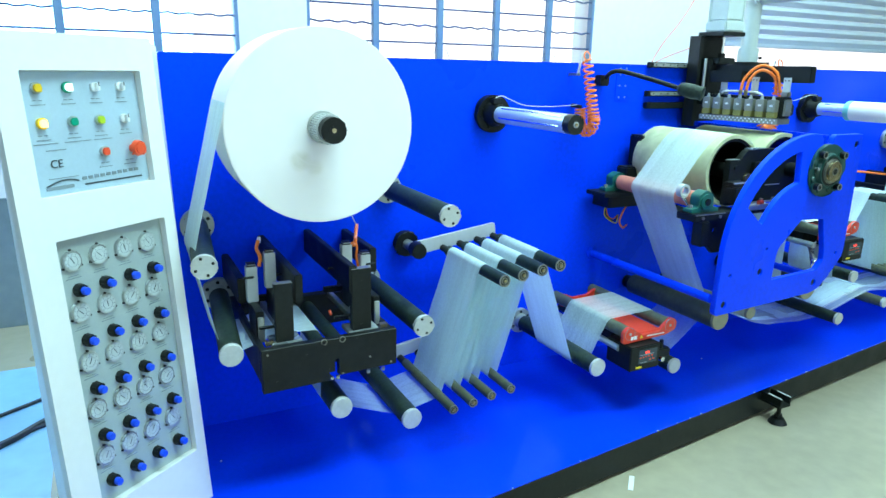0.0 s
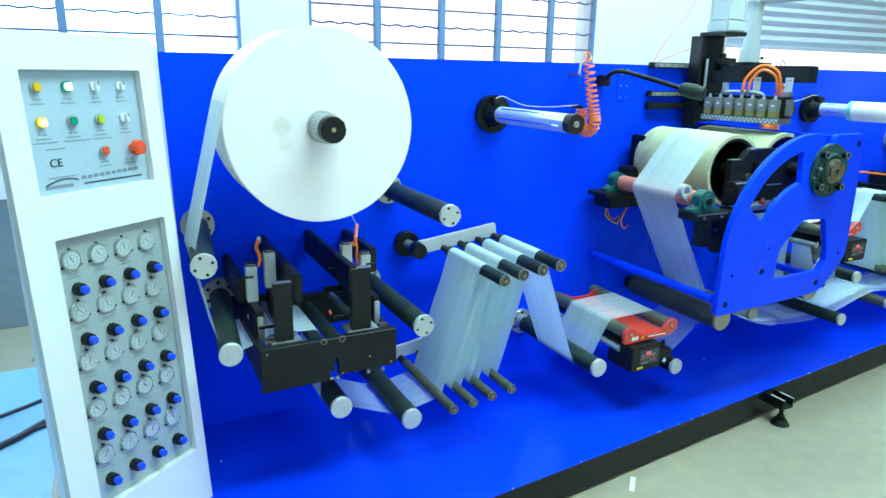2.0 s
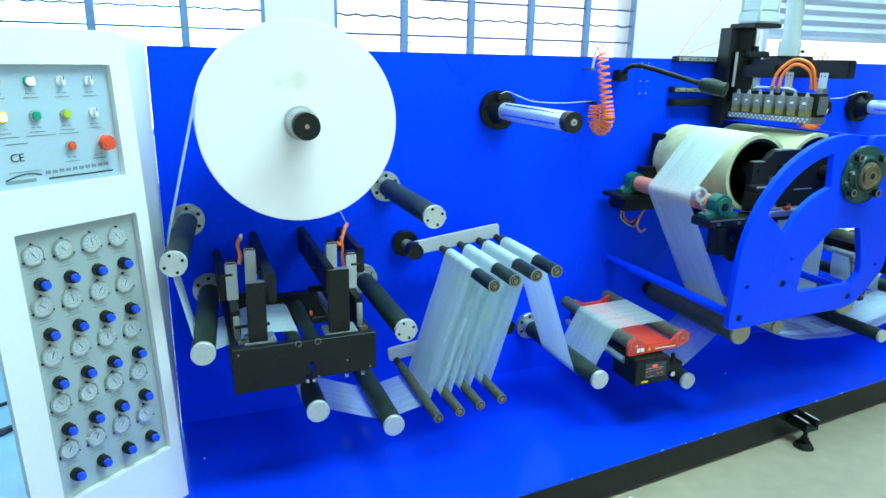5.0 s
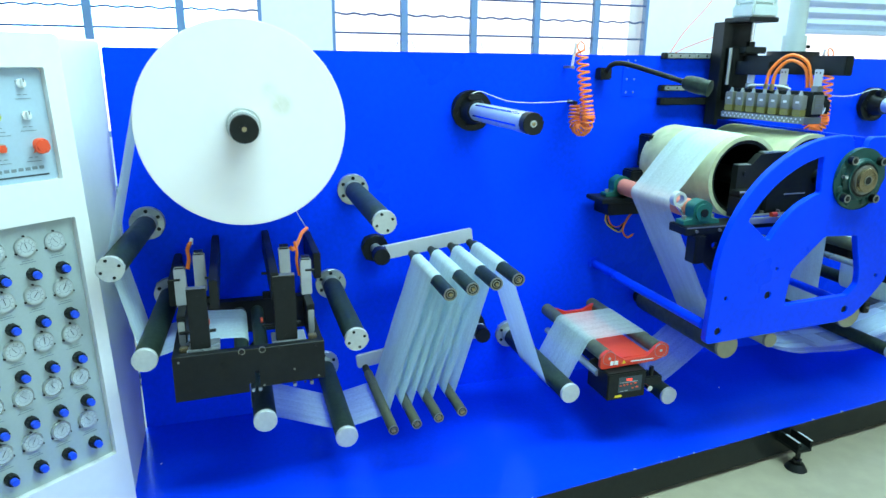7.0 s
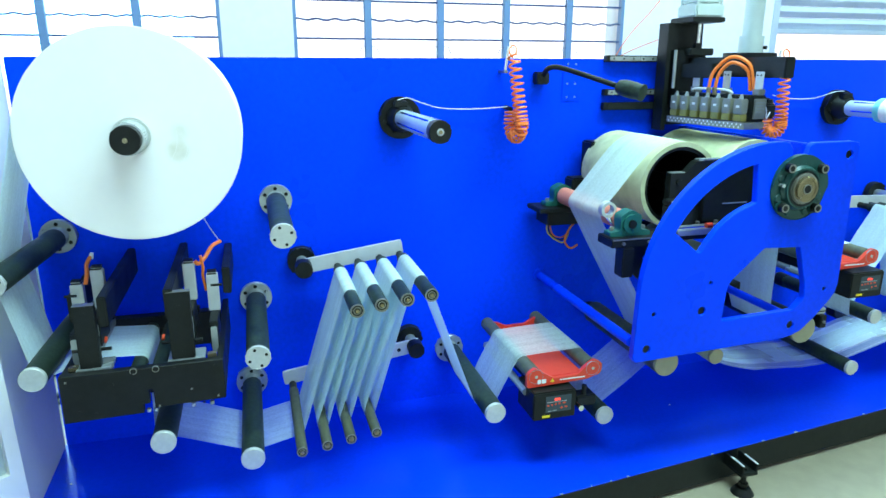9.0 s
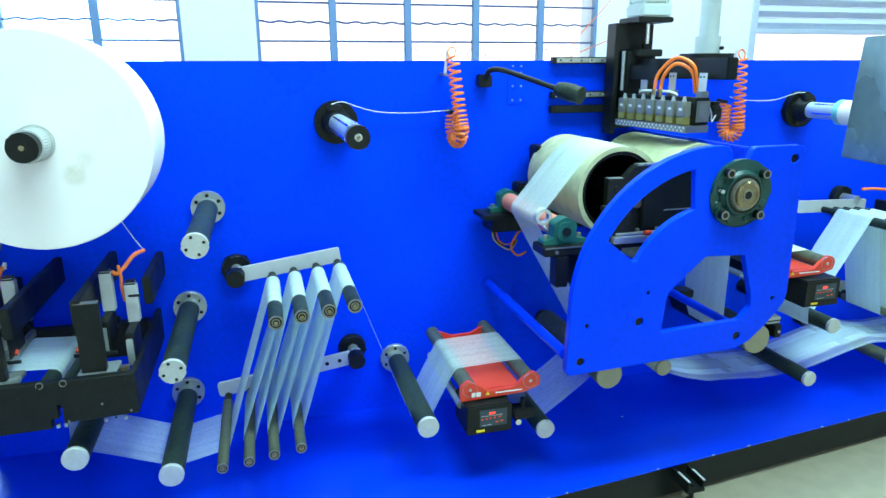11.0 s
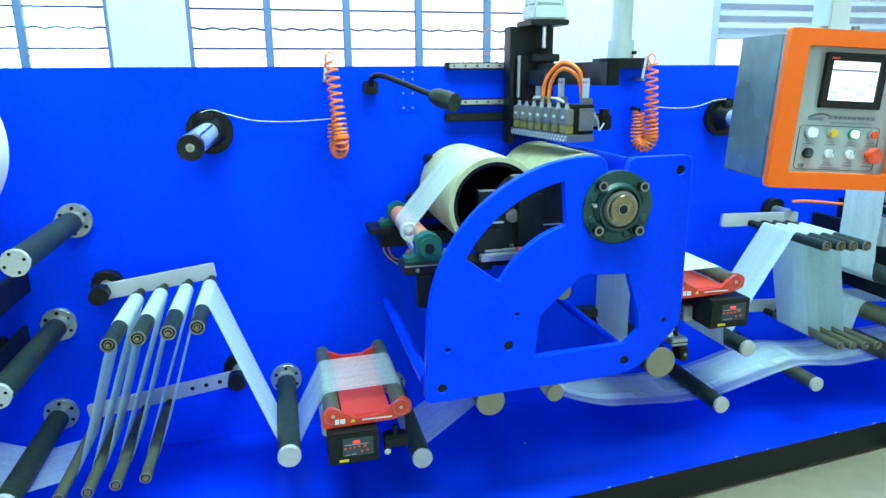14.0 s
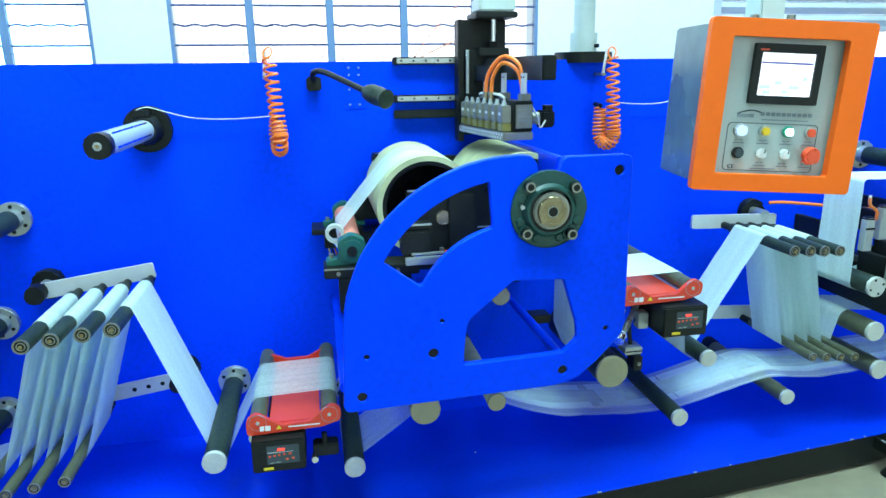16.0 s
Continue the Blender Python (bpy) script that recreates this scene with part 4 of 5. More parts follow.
            part("needle", box(-0.0007, 0.0007, -0.0090, -0.0082, -0.006, 0.011, 0, None, M @ Matrix.Translation((u, 0, v)) @ pose(0, 0, 0, 0, math.degrees(a), 0)), INK, g)
            tick = B()
            for k in range(9):
                b_ = radians(-130 + 32.5 * k)
                join(tick, box(-0.0006, 0.0006, -0.0084, -0.0078, 0.0165, 0.0205, 0, None, Matrix.Translation((u, 0, v)) @ pose(0, 0, 0, 0, math.degrees(b_), 0)))
            tick.transform(M)
            part("scale", tick, PRINT, g)
            lens = ring(u, v, -0.0068, -0.0082, 0.0128, 0.0136, 28)
            lens.transform(M)
            part("inner_scale", lens, PRINT, g)
            for k in range(3):
                b_ = radians(90 + 120 * k)
                part("gauge_screw", rod((u + 0.0285 * math.cos(b_), 0, v + 0.0285 * math.sin(b_)), (u + 0.0285 * math.cos(b_), -0.005, v + 0.0285 * math.sin(b_)), 0.0028, None, 8, 0, None, M), BLACK, g)
            kv = v - 0.0745
            kn = part("regulator_knob", rod((u + 0.006, 0, kv), (u + 0.006, -0.022, kv), 0.0165, 0.0145, 20, 0.0015, None, M), BLACK, pl, "black regulator knob with a blue cap")
            part("blue_cap", rod((u + 0.006, -0.022, kv), (u + 0.006, -0.036, kv), 0.0105, 0.0095, 20, 0.0015, None, M), BLUEK, kn)
            for k in range(10):
                b_ = 2 * math.pi * k / 10
                part("rib", rod((u + 0.006 + 0.0155 * math.cos(b_), -0.004, kv + 0.0155 * math.sin(b_)), (u + 0.006 + 0.0145 * math.cos(b_), -0.021, kv + 0.0145 * math.sin(b_)), 0.0014, None, 5, 0, None, M), BLACK, kn)
            cap += [(u - 0.014, v - 0.037, 0.028), (u - 0.02, v - 0.043, 0.04)]
    tagged(part("caption_print", bars(cap, M, 0.0013), PRINT, pl), kind="stuff")


cabinet()


# ---- press with two covered drums in a blue side frame ----
def press():
    t = thing("press_unit", (1.8, -0.35, DECK), "press with two cream-covered drums behind a cut-out blue side frame", "machine unit")
    cx, cz, R = 1.872, 0.755, 0.466

    def arc(r, a0, a1, n):
        return [(cx + r * math.cos(radians(a0 + (a1 - a0) * i / n)), cz + r * math.sin(radians(a0 + (a1 - a0) * i / n))) for i in range(n + 1)]
    outer = [(1.415, 0.541), (1.99, 0.563)] + [(2.03, 0.572), (2.06, 0.585), (2.11, 0.628), (2.16, 0.680), (2.18, 0.706), (2.188, 0.735), (2.184, 1.20), (2.178, 1.211), (2.16, 1.215), (2.0, 1.214), (1.988, 1.203), (1.978, 1.165), (1.926, 1.165), (1.92, 1.20), (1.905, 1.218)] + arc(R, 88, 176, 26) + [(1.398, 0.56), (1.403, 0.547)]
    o1 = arc(0.408, 101, 150.5, 14) + [(1.605, 0.889), (1.615, 0.887)] + arc(0.287, 151, 104, 10) + [(1.804, 1.04)]
    w = fillet([(1.724, 0.651, 0.008), (2.012, 0.661, 0.02), (2.05, 0.70, 0.02), (2.046, 0.745, 0.02), (2.004, 0.878, 0.006), (1.862, 0.884, 0.02), (1.735, 0.775, 0.06)])
    holes = [o1, w] + [disc_pts(x, z, r, 14) for x, z, r in ((1.448, 0.583, 0.0135), (1.643, 0.693, 0.0135), (2.010, 0.608, 0.0135), (2.148, 1.173, 0.0135), (1.464, 0.698, 0.007), (1.667, 0.785, 0.0055), (2.132, 0.725, 0.007))]
    side = plate(outer, -0.7075, -0.6825, holes, 0.0025)
    for v in side.verts:
        # the frame stands a little askew to the plate
        dy = (v.co.x - 1.8) * 0.078
        v.co = Vector((v.co.x + (v.co.x - 1.13) * dy / 1.665, v.co.y + dy, v.co.z + (v.co.z - 1.438) * dy / 1.665))
    sf = part("side_frame", side, BLUE, t, "bright blue cut-out steel side frame")

    def askew(bm):
        for v in bm.verts:
            dy = (v.co.x - 1.8) * 0.078
            v.co = Vector((v.co.x + (v.co.x - 1.13) * dy / 1.665, v.co.y + dy, v.co.z + (v.co.z - 1.438) * dy / 1.665))
        return bm
    # black discs plug the open holes; their inner shade is put in as colour
    for x, z, r in ((1.448, 0.583, 0.0135), (1.643, 0.693, 0.0135), (2.010, 0.608, 0.0135), (2.148, 1.173, 0.0135), (1.464, 0.698, 0.007), (1.667, 0.785, 0.0055), (2.132, 0.725, 0.007)):
        part("sunk_bolt", askew(yrod(x, z, -0.7005, -0.6845, r * 0.98, 14)), BLACK, sf)
    for x, z, r in ((1.402, 0.618, 0.017), (2.03, 0.62, 0.0145), (2.10, 1.12, 0.0145)):
        part("tie_rod", yrod(x, z, -0.001, -0.6775 + (x - 1.8) * 0.078, r, 20), BLUE, t)
        part("tie_collar", yrod(x, z, -0.001, -0.012, r + 0.012, 24, 0.002), BLUE, t)
    for x, face in ((1.665, -0.508), (1.95, -0.512)):
        dr = part("drum", ring(x, 1.059, -0.09, face, 0.130, 0.145, 96), CREAM, t, "cream rubber-covered drum")
        part("drum_shell", ring(x, 1.059, -0.093, face + 0.006, 0.118, 0.1298, 72), BLACK, dr)
        part("drum_web", yrod(x, 1.059, -0.13, -0.20, 0.118, 48), BLACK, dr)
        part("drum_shaft", yrod(x, 1.059, -0.001, -0.53 if x < 1.8 else -0.69, 0.03, 28), BLACK, dr)
    part("tie_plate", box(1.99, 2.015, -0.668, -0.001, 1.10, 1.208, 0.003), BLUE, t, "blue tie plate from frame to back plate")
    # bearing carriers
    for y0, y1 in ((-0.550, -0.522), (-0.085, -0.05)):
        pts = [(1.60, 0.93, 0.005), (1.60, 1.11, 0.004), (1.655, 1.11, 0.006), (1.69, 1.145, 0.006), (1.80, 1.15, 0.004), (1.99, 1.14, 0.004), (2.03, 1.10, 0.004), (2.03, 0.93, 0.004)]
        c = part("bearing_carrier", plate(fillet(pts, 4), y0, y1, bevel=0.0015), BLACK, t, "black steel bearing carrier")
        part("worn_edge", box(1.70, 1.79, y0 + 0.001, y1 - 0.001, 1.1475, 1.1525), STEEL, c)
        part("worn_edge", box(1.603, 1.652, y0 + 0.001, y1 - 0.001, 1.1075, 1.1118), STEEL, c)
        part("carrier_boss", yrod(1.70, 1.035, y0 - 0.008, y0, 0.020, 24, 0.002), BRASS, c)
    for x, z in ((1.63, 0.96), (1.63, 1.08), (1.98, 1.08), (1.98, 0.96), (1.83, 1.12)):
        part("carrier_screw", yrod(x, z, -0.550, -0.556, 0.009, 12, 0.001), BLACK, t)
    part("carrier_rib", box(1.715, 1.79, -0.572, -0.551, 0.95, 1.10, 0.003), BLACK, t)
    part("carrier_ledge", box(1.575, 1.66, -0.60, -0.551, 1.015, 1.03, 0.002), BLACK, t)
    part("ledge_wear", box(1.576, 1.659, -0.601, -0.5995, 1.0255, 1.031), STEEL, t)
    part("gap_wear", box(1.80, 1.90, -0.5525, -0.551, 1.0, 1.004), STEEL, t)
    part("foot_block", box(1.575, 1.655, -0.61, -0.551, 0.945, 1.012, 0.004), BLACK, t)
    part("steel_guide", box(1.60, 1.86, -0.615, -0.605, 0.946, 0.952, 0.001), STEEL, t)
    for k in range(4):
        part("guide_screw", rod((1.62 + 0.07 * k, -0.585, 0.944), (1.62 + 0.07 * k, -0.585, 0.956), 0.007, seg=6), ZINC, t)
    part("rear_block", box(1.545, 1.62, -0.112, -0.03, 1.03, 1.165, 0.006), BLACK, t, "black rear bearing block")
    part("rear_block", box(1.475, 1.58, -0.112, -0.04, 0.945, 1.029, 0.006), BLACK, t, "black rear bearing block")
    part("slide_rail", box(1.58, 1.99, -0.64, -0.62, 0.925, 0.945, 0.002), STEEL, t)
    part("slide_rail", box(1.58, 1.99, -0.60, -0.57, 0.90, 0.918, 0.002), BLACK, t)
    part("red_grease_cap", rod((1.69, -0.63, 0.952), (1.71, -0.63, 0.952), 0.009, seg=12), RED, t)
    part("cross_beam", box(1.37, 2.05, -0.13, -0.02, 0.855, 0.905, 0.003), BLACK, t)
    part("front_bracket", box(1.362, 1.62, -0.625, -0.53, 0.897, 0.925, 0.003), BLACK, t)
    part("bracket_web", plate(fillet([(1.40, 0.895, 0.004), (1.60, 0.895, 0.004), (1.60, 0.76, 0.004), (1.50, 0.76, 0.01), (1.43, 0.83, 0.01)], 4), -0.60, -0.585, [disc_pts(1.50, 0.85, 0.012, 14)], 0.0015), BLACK, t)
    part("bracket_wear", box(1.363, 1.52, -0.6262, -0.6252, 0.921, 0.9255), ZINC, t)
    for x in (1.40, 1.49, 1.56):
        part("bracket_bolt", yrod(x, 0.911, -0.625, -0.631, 0.006, 6), ZINC, t)
    part("rear_shelf", box(1.33, 1.50, -0.15, -0.02, 0.907, 0.925, 0.003), BLACK, t)
    part("bracket_post", box(1.40, 1.44, -0.63, -0.58, 0.80, 0.896, 0.003), BLACK, t)
    # press roller with its two green pillow blocks
    px, pz = 1.440, 0.966
    part("press_roller", yrod(px, pz, -0.12, -0.545, 0.032, 32, 0.002), SALMON, t, "salmon rubber press roller")
    for y in (-0.085, -0.575):
        pb = B()
        pts = [(px - 0.07, 0.926, 0.004), (px - 0.07, 0.94, 0.004), (px - 0.035, 0.945, 0.01), (px - 0.038, 0.99, 0.02), (px, 1.012, 0.03), (px + 0.038, 0.99, 0.02), (px + 0.035, 0.945, 0.01), (px + 0.07, 0.94, 0.004), (px + 0.07, 0.926, 0.004)]
        join(pb, plate(fillet(pts, 5), y - 0.022, y + 0.022, bevel=0.003))
        b = part("pillow_block", pb, GREEN, t, "green cast pillow block")
        part("bearing_ring", ring(px, pz, y - 0.03, y + 0.03, 0.014, 0.030, 32), GREEN, b)
        part("shaft_end", yrod(px, pz, y - 0.034, y + 0.034, 0.0135, 24), BLACK, b)
        for dx in (-0.055, 0.055):
            part("foot_bolt", rod((px + dx, y, 0.94), (px + dx, y, 0.954), 0.008, seg=6), ZINC, b)
    part("lock_ring", ring(1.398, 0.998, -0.53, -0.505, 0.017, 0.026, 32), CAPM, t, "bright lock ring")
    part("lock_stem", rod((1.398, -0.52, 0.975), (1.425, -0.535, 0.94), 0.008, seg=12), CHROME, t)
    for k in range(3):
        part("cable_loop", pipe(spline([(1.435 - 0.006 * k, -0.06, 0.90), (1.405 - 0.01 * k, -0.075 - 0.01 * k, 0.86), (1.415 - 0.008 * k, -0.08, 0.81), (1.455, -0.07 - 0.01 * k, 0.79 - 0.008 * k), (1.50, -0.05, 0.80)], 8), 0.0028, 6), (HOSE, BLACK, LABELY)[k], t)
    part("spring_hose", pipe(spline([(1.51, -0.10, 0.86), (1.47, -0.12, 0.84), (1.45, -0.12, 0.79), (1.48, -0.11, 0.755), (1.52, -0.09, 0.76)], 8), 0.004, 8), HOSE, t, "orange hose loop")
    # flanged bearing on the frame
    bx, bz, by = 1.956, 1.076, -0.6955
    fb = part("flange_bearing", yrod(bx, bz, by, by - 0.016, 0.104, 48, 0.004), DGREEN, t, "dark green cast flange bearing")
    part("bearing_housing", rod((bx, by - 0.015, bz), (bx, by - 0.030, bz), 0.074, 0.062, 40, 0.004), DGREEN, fb)
    part("housing_rib", ring(bx, bz, by - 0.029, by - 0.033, 0.058, 0.064, 40), DGREEN, fb)
    part("bearing_race", ring(bx, bz, by - 0.030, by - 0.034, 0.044, 0.057, 40), BLACK, fb)
    part("seal_line", ring(bx, bz, by - 0.0338, by - 0.0346, 0.0475, 0.0495, 40), ZINC, fb)
    part("shaft_end", yrod(bx, bz, by - 0.015, by - 0.047, 0.040, 36, 0.003), BRASS, fb, "oiled bronze shaft end")
    part("shaft_step", ring(bx, bz, by - 0.036, by - 0.0495, 0.031, 0.0385, 36), BRASS, fb)
    part("locking_collar", ring(bx, bz, by - 0.033, by - 0.040, 0.0405, 0.0465, 36), ZINC, fb)
    part("centre_hole", yrod(bx, bz, by - 0.0465, by - 0.0485, 0.0125, 16), BLACK, fb)
    part("centre_chamfer", ring(bx, bz, by - 0.0465, by - 0.049, 0.0125, 0.0155, 24), ZINC, fb)
    for k in range(8):
        a = radians(22 + 45 * k)
        part("casting_pad", rod((bx + 0.083 * math.cos(a), by - 0.014, bz + 0.083 * math.sin(a)), (bx + 0.083 * math.cos(a), by - 0.019, bz + 0.083 * math.sin(a)), 0.013, 0.010, 12), DGREEN, fb)
    for k in range(4):
        a = radians(42 + 90 * k)
        ux, uz = bx + 0.088 * math.cos(a), bz + 0.088 * math.sin(a)
        part("washer", rod((ux, by - 0.015, uz), (ux, by - 0.0205, uz), 0.0195, seg=20), DGREEN, fb)
        bo = part("bolt", rod((ux, by - 0.020, uz), (ux, by - 0.040, uz), 0.0145, seg=20, bevel=0.0015), BLACK, fb)
        part("bolt_rim", ring(ux, uz, by - 0.039, by - 0.0406, 0.009, 0.0135, 20), ZINC, bo)
        part("socket", rod((ux, by - 0.040, uz), (ux, by - 0.0408, uz), 0.0085, seg=6), BLACK, bo)
    part("grease_nipple", rod((bx - 0.075, by - 0.014, bz + 0.012), (bx - 0.078, by - 0.034, bz + 0.012), 0.006, seg=10), STEEL, fb)
    # clutter inside the lower opening
    part("inner_sensor", box(2.03, 2.11, -0.33, -0.27, 0.60, 0.63, 0.003), BLACK, t)
    part("inner_roller_end", yrod(2.07, 0.70, -0.001, -0.06, 0.035, 24, 0.004), BLACK, t)


press()


# ---- glue applicator above the drums ----
def glue_head():
    t = thing("glue_applicator", (1.9, -0.1, 1.25), "glue applicator with a row of grey valves on a black slide", "machine unit")
    for z0, z1, m in ((1.456, 1.480, STEEL), (1.331, 1.355, STEEL), (1.276, 1.304, BLACK)):
        r = part("rail", box(1.632, 1.90, -0.028, -0.001, z0, z1, 0.003), BLACK, t)
        part("rail_top", box(1.645, 1.845, -0.0335, -0.0285, z0 + 0.004, z1 - 0.004, 0.001), m, r)
        if m is STEEL:
            for k in range(5):
                part("rail_hole", yrod(1.66 + 0.042 * k, (z0 + z1) / 2, -0.0332, -0.0345, 0.004, 10), BLACK, r)
    part("slide_back", box(1.843, 1.862, -0.10, -0.035, 1.20, 1.597, 0.002), BLACK, t)
    part("slide_plate", box(1.862, 2.012, -0.075, -0.035, 1.22, 1.597, 0.003), BLACK, t)
    part("slide_block", box(1.875, 1.995, -0.13, -0.076, 1.30, 1.50, 0.004), BLACK, t)
    part("guide_pin", rod((1.872, -0.115, 1.36), (1.872, -0.115, 1.50), 0.007, seg=14), STEEL, t)
    part("top_plate", box(1.885, 2.022, -0.185, -0.04, 1.597, 1.615, 0.003), BLACK, t)
    part("coupling", box(1.90, 2.0, -0.165, -0.08, 1.48, 1.505, 0.003), BLACK, t)
    part("coupling_nut", rod((1.955, -0.125, 1.505), (1.955, -0.125, 1.525), 0.016, seg=6), BLACK, t)
    part("piston_rod", rod((1.955, -0.125, 1.52), (1.955, -0.125, 1.60), 0.0085, seg=18), CHROME, t)
    cy = part("lift_cylinder", box(1.905, 2.005, -0.175, -0.075, 1.66, 2.05, 0.008), PIPEG, t, "pale grey air cylinder")
    part("cylinder_foot", box(1.895, 2.015, -0.183, -0.065, 1.615, 1.66, 0.006), PIPEG, cy)
    for dx, dy in ((-0.042, -0.042), (0.042, -0.042), (0.042, 0.042), (-0.042, 0.042)):
        part("tie_bar", rod((1.955 + dx * 1.15, -0.125 + dy * 1.15, 1.66), (1.955 + dx * 1.15, -0.125 + dy * 1.15, 2.05), 0.006, seg=10), PIPEG, cy)
    # the head stands turned on its slide
    turn = Matrix.Translation((1.851, -0.142, 0)) @ pose(0, 0, 0, 0, 0, 8) @ Matrix.Translation((-1.835, 0.15, 0))

    def hp(name, bm, m, parent, label=""):
        bm.transform(turn)
        return part(name, bm, m, parent, label)
    hp("cross_arm", box(1.906, 1.949, -0.58, -0.075, 1.405, 1.472, 0.003), BLACK, t)
    hp("clear_cover", box(1.876, 1.903, -0.30, -0.14, 1.40, 1.45, 0.003), BLACK, t)
    mf = hp("manifold", box(1.852, 1.912, -0.515, -0.145, 1.262, 1.348, 0.003), BLACK, t)
    bar = hp("nozzle_bar", box(1.818, 1.912, -0.52, -0.15, 1.238, 1.261, 0.003), ZINC, t, "drilled steel nozzle bar")
    for k in range(19):
        for zz in (1.245, 1.2545):
            hp("nozzle_hole", rod((1.8185, -0.165 - 0.0185 * k - (0.009 if zz > 1.25 else 0), zz), (1.8172, -0.165 - 0.0185 * k - (0.009 if zz > 1.25 else 0), zz), 0.0034, seg=8), LABELW, bar)
    for k in range(7):
        y = -0.178 - 0.0505 * k
        v = hp("valve", box(1.822, 1.851, y - 0.019, y + 0.019, 1.287, 1.336, 0.003), VALVE, t, "grey metering valve")
        hp("valve_foot", box(1.823, 1.851, y - 0.018, y + 0.018, 1.263, 1.2868, 0.002), BRASSY, v)
        hp("valve_nipple", rod((1.836, y, 1.336), (1.836, y, 1.352), 0.008, 0.004, 12), STEEL, v)
        hp("valve_mark", box(1.8208, 1.8219, y - 0.008, y + 0.006, 1.308, 1.316), LABELW, v)
    hp("maker_plate", box(1.856, 1.906, -0.523, -0.5155, 1.272, 1.338, 0.001), ZINC, mf, "pale metal nameplate")
    hp("plate_bars", bars([(1.862, 1.325, 0.034), (1.862, 1.315, 0.03), (1.862, 1.305, 0.036), (1.862, 1.295, 0.028)], Matrix.Translation((0, -0.5232, 0)), 0.003), SCUFF, mf)
    hp("end_valve", rod((1.913, -0.46, 1.295), (1.955, -0.46, 1.295), 0.018, seg=20, bevel=0.002), ZINC, t)
    hp("solenoid", box(1.955, 2.0, -0.485, -0.435, 1.268, 1.318, 0.006), BLACK, t, "black solenoid")
    hp("solenoid_nut", rod((1.985, -0.46, 1.318), (1.985, -0.46, 1.332), 0.016, seg=8), BLACK, t)
    hp("wire", pipe(spline([(1.915, -0.50, 1.33), (1.935, -0.50, 1.30), (1.945, -0.495, 1.27), (1.965, -0.49, 1.29)], 6), 0.0025, 6), WIRE, t)
    for y in (-0.215, -0.36, -0.50):
        b = hp("clip_bracket", box(1.875, 1.905, y - 0.014, y + 0.014, 1.349, 1.368, 0.002), ZINC, t)
        hp("clip_plate", box(1.885, 1.89, y - 0.016, y + 0.016, 1.368, 1.425, 0.001), GREYB, b)
        for s in (-0.007, 0.007):
            hp("clip_hole", rod((1.8845, y + s, 1.413), (1.8835, y + s, 1.413), 0.003, seg=8), BLACK, b)
    hp("white_tube", pipe(spline([(1.87, -0.22, 1.352), (1.86, -0.24, 1.362), (1.86, -0.33, 1.364), (1.86, -0.39, 1.362), (1.87, -0.41, 1.352)], 6), 0.0045, 8), WIRE, t, "white tube")
    for o in (0.0, 0.018):
        hp("hose", pipe(spline([(1.842 + o * 0.6, -0.325 - o, 1.352), (1.846 + o * 0.5, -0.335 - o, 1.42 - o * 0.3), (1.872, -0.385 - o * 0.3, 1.472 - o), (1.902, -0.440 + o * 0.4, 1.445 - o), (1.912, -0.462 + o, 1.36)], 10), 0.0062, 10), HOSE, t, "orange air hose")
        hp("fitting", rod((1.842 + o * 0.6, -0.325 - o, 1.345), (1.842 + o * 0.6, -0.325 - o, 1.37), 0.008, seg=8), BRASS, t)


glue_head()


def gooseneck():
    t = thing("crank_handle", (1.36, 0, 1.40), "black bent crank handle with a rubber grip", "handle")
    part("mount", box(1.342, 1.390, -0.05, -0.001, 1.375, 1.42, 0.005), BLACK, t)
    part("mount_screw", yrod(1.36, 1.405, -0.05, -0.055, 0.011, 12), BLACK, t)
    part("rod", pipe(spline([(1.366, -0.05, 1.408), (1.366, -0.085, 1.432), (1.395, -0.12, 1.436), (1.45, -0.21, 1.411), (1.515, -0.315, 1.378)], 10), 0.0095, 12), BLACK, t)
    bm = B()
    d = Vector((0.055, -0.09, -0.022)).normalized()
    c = Vector((1.516, -0.317, 1.377))
    prof = [(0, 0.011), (0.008, 0.022), (0.03, 0.028), (0.065, 0.029), (0.085, 0.026), (0.1, 0.0285), (0.104, 0.02)]
    q = d.to_track_quat("Z", "Y").to_matrix()
    loops = [[bm.verts.new(c + q @ Vector((r * math.cos(2 * math.pi * k / 24), r * math.sin(2 * math.pi * k / 24), a))) for k in range(24)] for a, r in prof]
    for A, C in zip(loops[:-1], loops[1:]):
        for k in range(24):
            bm.faces.new((A[k], A[(k + 1) % 24], C[(k + 1) % 24], C[k]))
    bm.faces.new(loops[0][::-1])
    bm.faces.new(loops[-1])
    part("grip", bm, RUBBER, t, "black rubber grip")


gooseneck()


